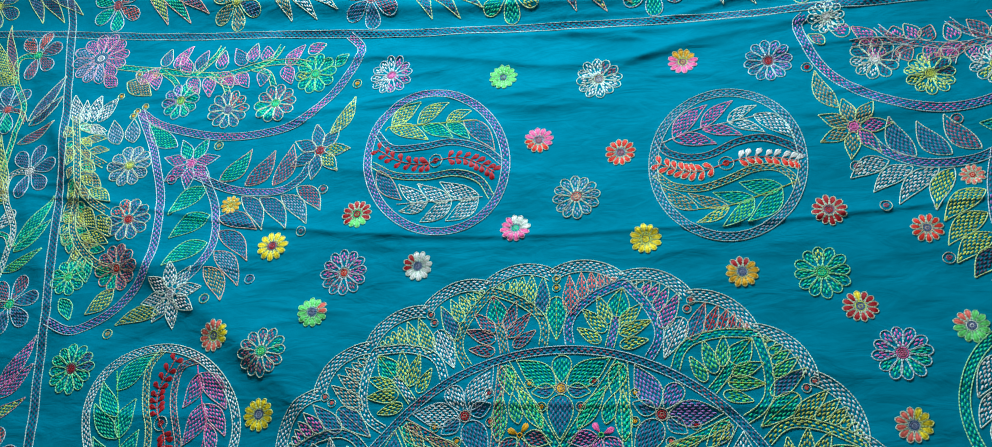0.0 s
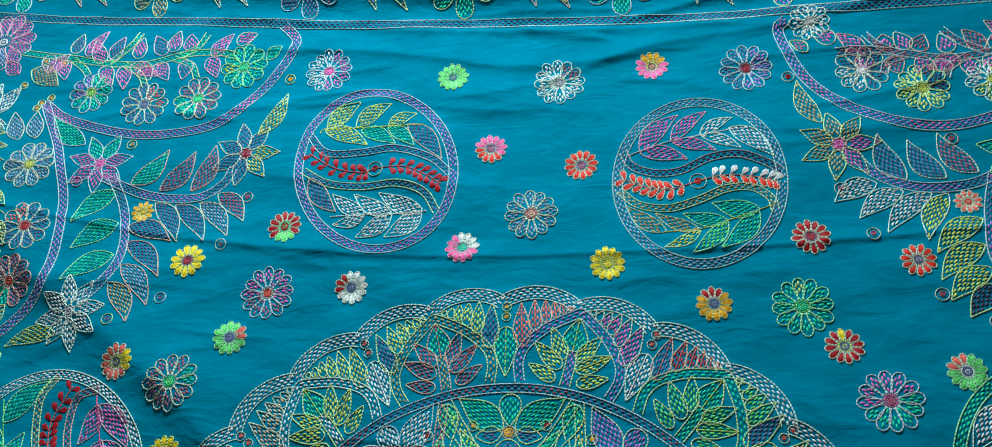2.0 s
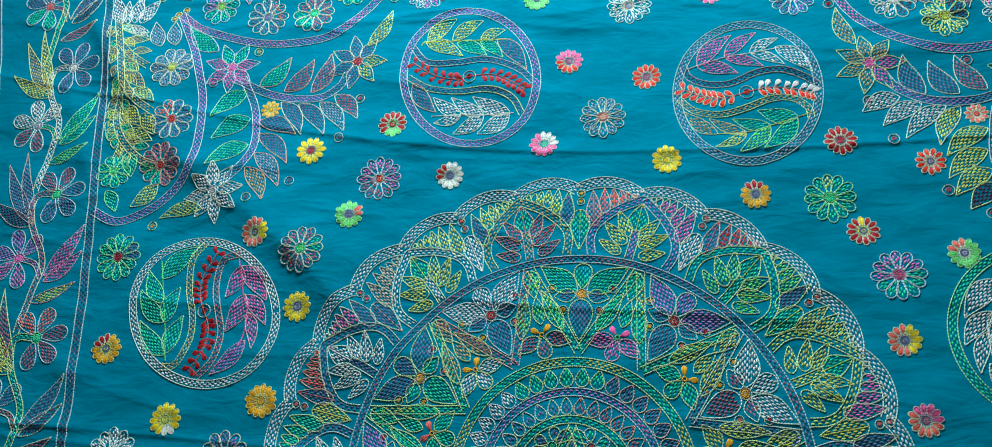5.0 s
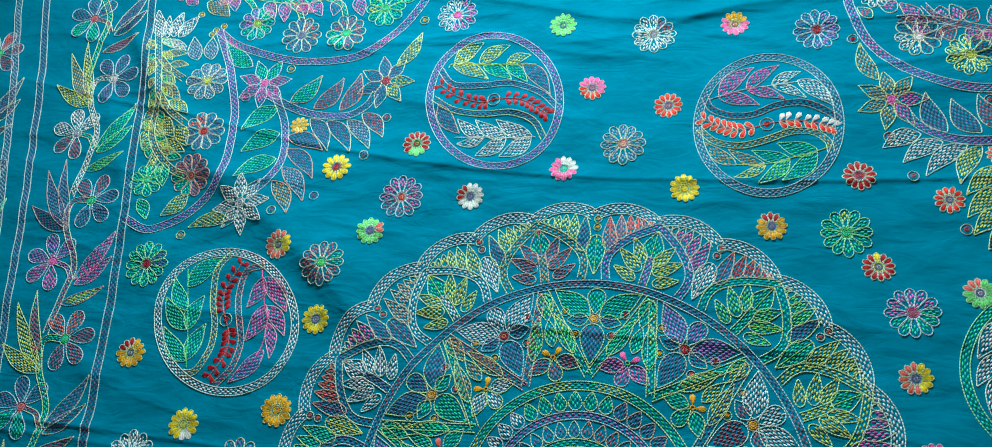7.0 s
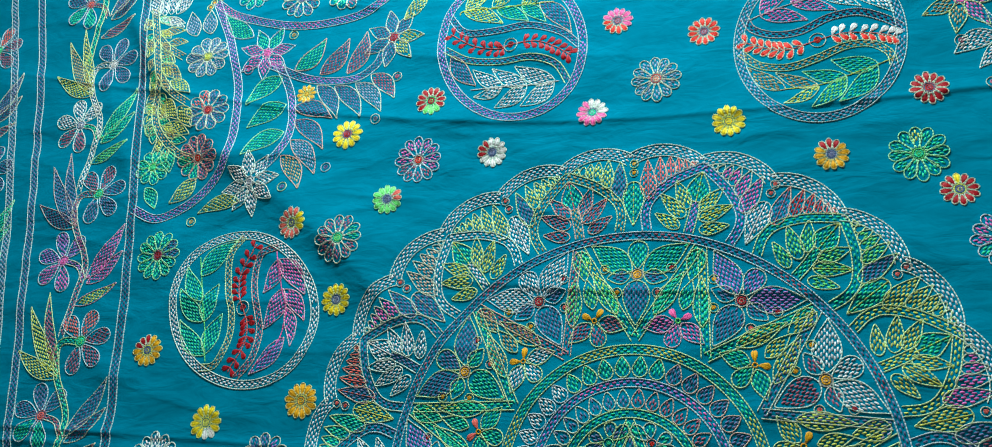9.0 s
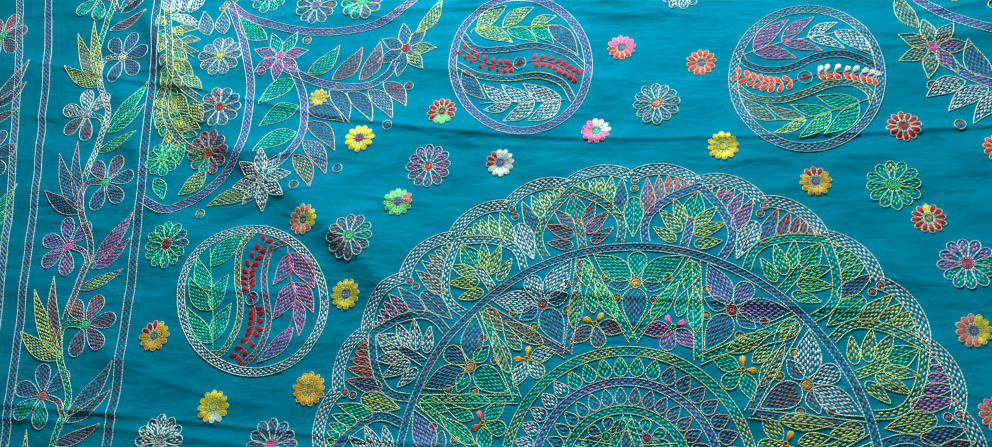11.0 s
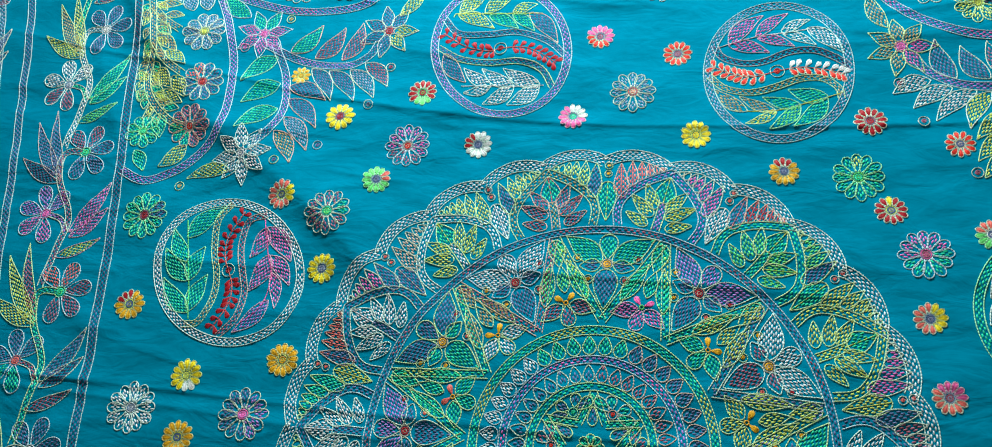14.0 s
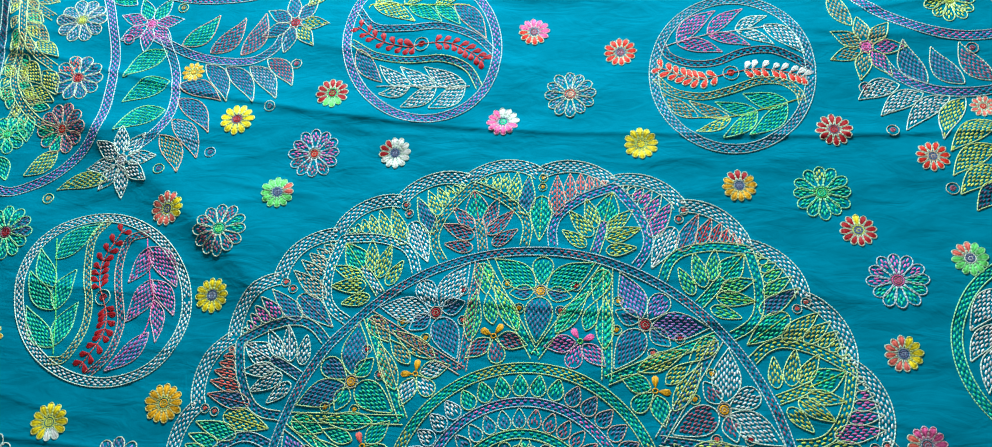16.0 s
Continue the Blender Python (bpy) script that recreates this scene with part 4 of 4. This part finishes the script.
    for x0, y0, x1, y1, w in ((-0.911, 0.828, -0.938, 0.898, 0.0142), (-0.899, 0.828, -0.908, 0.883, 0.0100), (-0.887, 0.830, -0.880, 0.892, 0.0136), (-0.875, 0.830, -0.842, 0.881, 0.0139), (-0.902, 0.819, -0.849, 0.806, 0.0094)):
        lf(x0, y0, x1, y1, w, c["pale"], c["pale"], None, 0.04)
    lf(-0.833, 0.915, -0.774, 0.878, 0.0190, "gold", "sand", None, 0.05)
    for x0, y0, x1, y1 in ((-0.802, 0.905, -0.766, 0.943), (-0.856, 0.911, -0.888, 0.940)):
        lf(x0, y0, x1, y1, 0.0130, "pink", c["big"][1], None, 0.05)
    for x, y in ((-0.797, 0.846), (-0.782, 0.855), (-0.803, 0.836), (-0.839, 0.884), (-0.811, 0.931), (-0.774, 0.923)):
        knot(spread, at(x, y), 0.0068, "gold", "amber" if not flip else "mint", "knot")


# where each corner's bands, stars and leaves lie on the cloth
LEFT_LAY = dict(b1=((-0.789, 0.844), (-0.737, 0.808), (-0.637, 0.775), (-0.545, 0.768), (-0.465, 0.785), (-0.402, 0.842), (-0.364, 0.899), (-0.357, 0.928), (-0.382, 0.957)),
                b2=((-0.791, 0.848), (-0.741, 0.754), (-0.711, 0.673), (-0.698, 0.592), (-0.702, 0.516), (-0.748, 0.455), (-0.798, 0.424), (-0.834, 0.414), (-0.88, 0.434)),
                br=((-0.651, 0.695), (-0.571, 0.66), (-0.487, 0.649), (-0.446, 0.67), (-0.431, 0.697)),
                bd=((-0.634, 0.697), (-0.599, 0.629), (-0.588, 0.56), (-0.601, 0.52), (-0.626, 0.49)),
                stars=((-0.66, 0.719), (-0.415, 0.721), (-0.648, 0.467)),
                single=((-0.399, 0.753, -0.36, 0.828), (-0.668, 0.438, -0.75, 0.42), (-0.694, 0.757, -0.766, 0.819)),
                up=((-0.599, 0.679, -0.545, 0.738), (-0.55, 0.667, -0.5, 0.732), (-0.497, 0.662, -0.468, 0.742)),
                down=((-0.552, 0.645, -0.503, 0.575), (-0.517, 0.639, -0.458, 0.572), (-0.477, 0.64, -0.422, 0.578), (-0.45, 0.654, -0.4, 0.602)),
                inner=((-0.621, 0.668, -0.684, 0.615), (-0.605, 0.612, -0.674, 0.57), (-0.599, 0.558, -0.672, 0.516)),
                outer=((-0.588, 0.605, -0.512, 0.577), (-0.584, 0.579, -0.518, 0.517), (-0.582, 0.54, -0.528, 0.472), (-0.594, 0.511, -0.552, 0.446)))
RIGHT_LAY = dict(b1=((0.781, 0.754), (0.727, 0.732), (0.632, 0.698), (0.551, 0.702), (0.47, 0.739), (0.42, 0.791), (0.393, 0.867), (0.406, 0.887)),
                 b2=((0.785, 0.752), (0.745, 0.677), (0.721, 0.596), (0.709, 0.529), (0.71, 0.483), (0.719, 0.442)),
                 br=((0.667, 0.63), (0.615, 0.606), (0.546, 0.606), (0.497, 0.629), (0.477, 0.652)),
                 bd=((0.643, 0.618), (0.628, 0.563), (0.622, 0.505), (0.634, 0.468), (0.653, 0.442)),
                 stars=((0.68, 0.652), (0.455, 0.675), (0.673, 0.419)),
                 single=((0.436, 0.71, 0.41, 0.784), (0.69, 0.396, 0.703, 0.374), (0.706, 0.676, 0.753, 0.727)),
                 up=((0.625, 0.622, 0.583, 0.686), (0.584, 0.616, 0.544, 0.678), (0.535, 0.618, 0.506, 0.689)),
                 down=((0.583, 0.594, 0.548, 0.526), (0.563, 0.596, 0.5, 0.539), (0.528, 0.601, 0.468, 0.563), (0.497, 0.615, 0.439, 0.589)),
                 inner=((0.646, 0.591, 0.694, 0.541), (0.634, 0.552, 0.681, 0.503), (0.633, 0.506, 0.687, 0.471)),
                 outer=((0.617, 0.553, 0.555, 0.508), (0.613, 0.517, 0.554, 0.47), (0.616, 0.484, 0.561, 0.442), (0.626, 0.459, 0.58, 0.42)))
LEFT = dict(flip=False, lay=LEFT_LAY, bay_at=((-0.708, 0.858), (-0.607, 0.827), (-0.515, 0.831), (-0.443, 0.884)), s1=("lilac", "magenta", "mint"), s2=("peach", "slate", "gold", ("rose", "wine")), s3=("white", "white", ("grey", "white")), tip="gold", link="mint", up=("mint", "rose", "rose"), down=("slate", "slate", "grey", "rose"), de="peach",
            **{"in": ("mint", "mint", "mint")}, out=("slate", "slate", "grey", "sand"), oe="coral", stem=("mint", "gold"), stem2=("sand", "gold"), leafy="lime",
            bay=(("grey", "mint", "purple", ("lime", "green")), ("peach", "slate", "coral", ("grey", "slate")), ("peach", "rose", "mint", ("green", "mint")), ("green", "mint", "lime", ("green", "mint"))), bl=("magenta", "magenta", "slate"),
            side=(("peach", "grey", "mint", ("gold", "lime")), ("peach", "slate", "coral", ("coral", "wine")), ("coral", "rose", "mint", ("peach", "red")), ("green", "mint", "mint", ("green", "mint"))), big=("pink", "magenta", "lilac"), pale="white")
RIGHT = dict(flip=True, lay=RIGHT_LAY, bay_at=((0.669, 0.764), (0.576, 0.758), (0.501, 0.794), (0.438, 0.880)), s1=("green", "mint", "mint"), s2=("gold", "sand", "magenta", ("pink", "magenta")), s3=("gold", "lime", ("red", "red")), tip="sand", link="rose", up=("rose", "slate", "slate"), down=("lime", "white", "white", "white"), de="white",
             **{"in": ("mint", "slate", "ink")}, out=("lime", "lime", "lime", "ink"), oe="lime", stem=("rose", "lilac"), stem2=("mint", "gold"), leafy="mint",
             bay=(("white", "lime", "white", ("lime", "lime")), ("lime", "lime", "ink", ("lime", "lime")), ("peach", "ink", "white", ("white", "white")), ("white", "white", "white", ("white", "white"))), bl=("coral", "magenta", "rose"),
             side=(("lime", "mint", "mint", ("gold", "lime")), ("lilac", "grey", "slate", ("lime", "lime")), ("grey", "slate", "mint", ("pink", "magenta")), ("green", "mint", "mint", ("green", "mint"))), big=("gold", "sand", "slate"), pale="mint")
corner(lambda x, y: np.array([x, y]), LEFT)
corner(lambda x, y: np.array([0.0829 - 0.6755 * x + 0.2527 * y + 0.0896 * x * y + 0.2425 * x * x - 0.1997 * y * y, 0.0776 + 0.5483 * x + 1.2744 * y + 0.0701 * x * y + 0.4498 * x * x - 0.2683 * y * y]), RIGHT)

# ---- ruled borders and their vines ----
us, vs = np.linspace(-1.6, 1.32, 120), np.linspace(-1.25, 1.15, 110)
band(spread, np.c_[us, rule_top(us)], 0.0150, "grey", "ink", "border_rule", smooth=False, fill2="slate")
band(spread, np.c_[rule_left(vs), vs], 0.0160, "grey", "ink", "border_rule", smooth=False, fill2="slate")
for o, k, f in ((0.196, 0.0707, "slate"), (0.2386, 0.104, "grey")):
    band(spread, np.c_[rule_left(vs) - o - k * (vs - 0.07), vs], 0.0150, "grey", f, "border_rule", smooth=False)


def vine_flower(c, r, face, edge, f1, f2, mid, parent):
    """Five open petals on one side of the stem, facing the given way (degrees)."""
    head = part("vine_flower", eye(np.asarray(c), r * 0.17, *mid), parent)
    for k in range(5):
        a = face + (k - 2) * 58
        blade(head, "petal", c + polar(r * 0.15, a), c + polar(r, a), r * 0.25, edge, f2 if k > 2 else f1, "petal")
    return head


# along the top: flowers hang below the waving stem, others stand above it
TOP = [(-1.180, "slate", "slate", ("gold", "lime"), ("slate", "ink", "slate"), "slate"), (-0.890, "mint", "coral", ("coral", "rose"), ("lime", "mint", "rose"), "mint"),
       (-0.617, "sand", "slate", ("gold", "gold"), ("sand", "white", "white"), "slate"), (-0.340, "slate", "rose", ("coral", "rose"), ("slate", "ink", "ink"), "mint"),
       (-0.079, "mint", "gold", ("green", "mint"), ("ink", "gold", "sand"), "rose"), (0.166, "mint", "rose", ("coral", "red"), ("slate", "slate", "slate"), "slate"),
       (0.404, "purple", "magenta", ("pink", "magenta"), ("magenta", "purple", "slate"), "white"), (0.630, "slate", "gold", ("white", "white"), ("magenta", "magenta", "gold"), "purple"),
       (0.824, "mint", "slate", ("rose", "grey"), ("lime", "mint", "mint"), "mint"), (1.05, "rose", "slate", ("gold", "lime"), ("slate", "slate", "ink"), "slate")]
for i, (u0, f1, f2, mid, lc, stem) in enumerate(TOP):
    y, k = float(rule_top(u0)), 0.92 if u0 > 0.3 else 1.0
    lift = [(-0.130, 0.122), (-0.085, 0.098), (-0.04, 0.108), (0.0, 0.128), (0.05, 0.126), (0.10, 0.103), (0.135, 0.095)]
    st = band(spread, [(u0 + x * k, float(rule_top(u0 + x * k)) + h) for x, h in lift], 0.0115, "peach", stem, "vine")
    band(st, [(u0 - 0.005, y + 0.122), (u0 + 0.004, y + 0.102), (u0, y + 0.080)], 0.009, "peach", stem, "stalk")
    vine_flower(np.array([u0, y + 0.067]), 0.057, -88, "lilac" if i % 2 else "gold", f1, f2, mid, st)
    c = np.array([u0 + 0.066 * k, float(rule_top(u0 + 0.07)) + 0.112])
    for j, (t, f) in enumerate(zip(((0.050, -0.092), (0.082, -0.090), (0.105, -0.072)), lc)):
        blade(st, "leaf", c + j * np.array([0.020, -0.007]), c + j * np.array([0.020, -0.007]) + np.array(t), 0.0135, ("gold", "coral", "peach")[i % 3], f, "leaf", 0.05)
    up = np.array([u0 + 0.135 * k, float(rule_top(u0 + 0.135)) + 0.150])
    vine_flower(up, 0.050, 90, "white" if i % 2 else "gold", *(("mint", "lime"), ("lilac", "pink"), ("white", "lime"), ("sand", "mint"))[i % 4], ("white", "grey"), st)
    band(st, [(up[0] - 0.012, up[1] - 0.05), (up[0], up[1] - 0.012)], 0.008, "peach", stem, "stalk")

# down the side: flowers to either hand, three leaves facing each of them
VINE = [("slate", "slate", ("white", "white"), ("lime", "sand", "gold"), "gold"), ("white", "rose", ("white", "grey"), ("mint", "mint", "green"), "green"), ("slate", "rose", ("green", "mint"), ("ink", "slate", "slate"), "rose"),
        ("purple", "magenta", ("pink", "magenta"), ("magenta", "magenta", "lime"), "pink"), ("rose", "coral", ("green", "mint"), ("gold", "lime", "rose"), "gold"), ("slate", "mint", ("rose", "coral"), ("slate", "ink", "rose"), "peach")]
STALK = ["white", "mint", "rose", "purple", "mint", "rose"]


def side_vine(shift, slope, first, rows, wide=1.0):
    def x_at(v):
        return float(rule_left(v)) + shift - slope * (v - 0.07)
    arcs = [(-0.006, 0.0), (-0.032, 0.001), (-0.044, -0.014), (-0.034, -0.060), (0.002, -0.125), (-0.004, -0.195), (-0.011, -0.262)]
    st = None
    for i in range(rows):
        right = i % 2 == 0
        v = first - 0.1345 * i + (0.0 if right else 0.010)
        f1, f2, mid, leaf, le = VINE[(i - 2) % 6]
        x = x_at(v)
        c = np.array([x - (0.075 if right else 0.134) * wide, v])
        col = STALK[(i - 2) % 6]
        if right or st is None:
            st = band(spread, [c + p for p in arcs], 0.0110, "peach" if col != "mint" else "gold", col, "vine", rows=2)
        if not right:
            band(st, [c + (0.008, -0.001), c + (0.034, -0.010), c + (0.050, -0.036)], 0.0085, "peach", col, "stalk", rows=2)
        vine_flower(c, 0.0565, 15 if right else 165, "lilac" if f1 != "white" else "white", f1, f2, mid, st)
        if right:
            blades = (((-0.033, -0.062), (-0.127, -0.013), 0.0140), ((-0.034, -0.059), (-0.117, 0.063), 0.0140), ((-0.033, -0.054), (-0.086, 0.088), 0.0112))
        else:
            blades = (((0.055, -0.032), (0.116, 0.066), 0.0142), ((0.058, -0.042), (0.122, 0.017), 0.0128), ((0.042, -0.080), (0.121, -0.040), 0.0105))
        for (p, q, w), f in zip(blades, leaf):
            blade(st, "leaf", c + p, c + q, w, le, f, "leaf", 0.05 if right else -0.05)


side_vine(0.0, 0.0, 0.737 + 0.269, 12)
side_vine(-0.238, 0.056, 0.530 + 0.269, 10)


# ---- what holds the cloth, and the goods on the rack behind it ----
def joined(name, bm, mats, parent=None, label=""):
    me = bpy.data.meshes.new(name)
    bm.to_mesh(me)
    bm.free()
    for f in me.polygons:
        f.use_smooth = True
    for m in mats:
        me.materials.append(m)
    ob = new(name, me)
    ob.parent = parent
    return tagged(ob, label)


def tube(pts, r, sides=8):
    bm, prev = bmesh.new(), None
    pts = [Vector(p) for p in pts]
    for i, p in enumerate(pts):
        d = (pts[min(i + 1, len(pts) - 1)] - pts[max(i - 1, 0)]).normalized()
        s = d.cross(Vector((0.1, 1, 0.3))).normalized()
        w = d.cross(s)
        ring = [bm.verts.new(p + (s * math.cos(2 * math.pi * k / sides) + w * math.sin(2 * math.pi * k / sides)) * r) for k in range(sides)]
        if prev:
            for k in range(sides):
                bm.faces.new((prev[k], prev[(k + 1) % sides], ring[(k + 1) % sides], ring[k]))
        else:
            bm.faces.new(ring[::-1])
        prev = ring
    bm.faces.new(prev)
    bmesh.ops.recalc_face_normals(bm, faces=bm.faces[:])
    return bm


line_u = np.linspace(-1.63, 1.36, 60)
core = [(-2.31, ROLL, 2.86)] + [(u + CX, ROLL, float(top_edge(u)) + CZ + 0.008) for u in line_u] + [(2.31, ROLL, 2.64)]
tagged(joined("clothes_line", tube(core, 0.014, 10), [ROPE]), "thick jute line stretched under the hanging cloth", "rope")


# rack with goods, seen over the cloth
PAINT = material("white_gloss_paint", srgb(0.90, 0.90, 0.88), 0.35, 0.06, 5)
rack = slab("rack", -0.545, -0.495, 0.32, 0.72, 0, 3.30, PAINT, 0.004)
tagged(rack, "white-painted rack with dark brown shelf undersides against the wall", "rack")
for x in (1.30, -1.75):
    slab("post", x, x + 0.05, 0.32, 0.72, 0, 3.30, PAINT).parent = rack
for z in (0.55, 1.25, 1.95, 2.62, 3.008):
    for x0, x1 in ((-1.70, -0.546), (-0.494, 1.299)):
        sh = slab("shelf", x0, x1, 0.335, 0.72, z, z + 0.022, WOOD)
        sh.parent = rack
        tagged(sh, "dark brown wooden shelf")
        slab("shelf_edge", x0, x1, 0.318, 0.334, z - 0.004, z + 0.060, PAINT, 0.003).parent = rack


def pillow_pack(name, x, y, z, w, d, h, color, label, seed, gloss=0.25, clear=0.0):
    """A soft stuffed packet with sealed ends and dents."""
    rnd = random.Random(seed)
    bm = bmesh.new()
    bmesh.ops.create_uvsphere(bm, u_segments=28, v_segments=18, radius=1)
    off = Vector((rnd.uniform(0, 50), rnd.uniform(0, 50), rnd.uniform(0, 50)))
    for q in bm.verts:
        c = q.co.copy()
        e = [math.copysign(abs(v) ** 0.36, v) for v in c]
        n = 0.07 * noise.noise(c * 2.2 + off) + 0.07 * noise.noise(c * 6 + off) + 0.03 * noise.noise(c * 15 + off)
        q.co = Vector((e[0] * w / 2, e[1] * d / 2, e[2] * h / 2)) * (1 + n)
    low = min(q.co.z for q in bm.verts)
    for q in bm.verts:
        q.co += Vector((x, y, z - low))
    mat = material("foil_" + name, color, gloss, 0.3, 14, 0.5, 40)
    mat.node_tree.nodes["Principled BSDF"].inputs["Transmission Weight"].default_value = clear
    return tagged(joined(name, bm, [mat]), label, "packet", "goods on the rack shelf")


for k, (x, w, h, col, lab) in enumerate(((-0.245, 0.10, 0.305, srgb(0.80, 0.20, 0.12), "shiny red foil packet standing on the rack shelf"), (-0.135, 0.12, 0.312, srgb(0.85, 0.42, 0.18), "orange and red printed packet on the rack shelf"),
                                        (-0.36, 0.11, 0.315, srgb(0.62, 0.10, 0.12), "dark red foil packet on the rack shelf"), (0.315, 0.13, 0.300, srgb(0.30, 0.42, 0.12), "green leafy-printed packet on the rack shelf"),
                                        (0.455, 0.12, 0.30, srgb(0.22, 0.14, 0.10), "dark brown packet on the rack shelf"), (-0.62, 0.13, 0.372, srgb(0.55, 0.65, 0.78), "pale blue packet on the rack shelf"), (-0.76, 0.13, 0.40, srgb(0.62, 0.12, 0.14), "dark red packet on the rack shelf"))):
    pillow_pack("packet", x, 0.395, 2.643, w, 0.115, 0.352, col, lab, k + 3)
for k, (x, w, h, lab) in enumerate(((-0.01, 0.13, 0.318, "crumpled clear plastic bag with pale pink goods"), (0.125, 0.14, 0.312, "crumpled clear plastic bag with white goods"), (0.225, 0.07, 0.300, "small crumpled clear plastic bag"))):
    bag = pillow_pack("plastic_bag", x, 0.392, 2.643, w, 0.115, 0.352, srgb(0.94, 0.96, 0.96) if k else srgb(0.95, 0.88, 0.90), lab, k + 40, 0.22, 0.05)
    ring = tube([(x - 0.02 + 0.013 * math.cos(a), 0.331, 2.938 + 0.017 * math.sin(a)) for a in np.linspace(0, 2 * math.pi, 18)], 0.004, 6)
    joined("print", ring, [material("pink_ink", srgb(0.80, 0.25, 0.45), 0.4, 0.1)], bag, "pink printed loop")

# fixture under the roof, made up to house the added lamp
fix = slab("added_lamp_housing", -0.77, 0.53, -0.92, -0.80, 3.36, 3.42, PAINT)
tagged(fix, "added white tube light fixture, unseen, under the stall roof", "light fixture")
joined("tube", tube([(-0.72, -0.86, 3.335), (0.48, -0.86, 3.335)], 0.014, 10), [CARD], fix, "white glass tube of the added fixture")
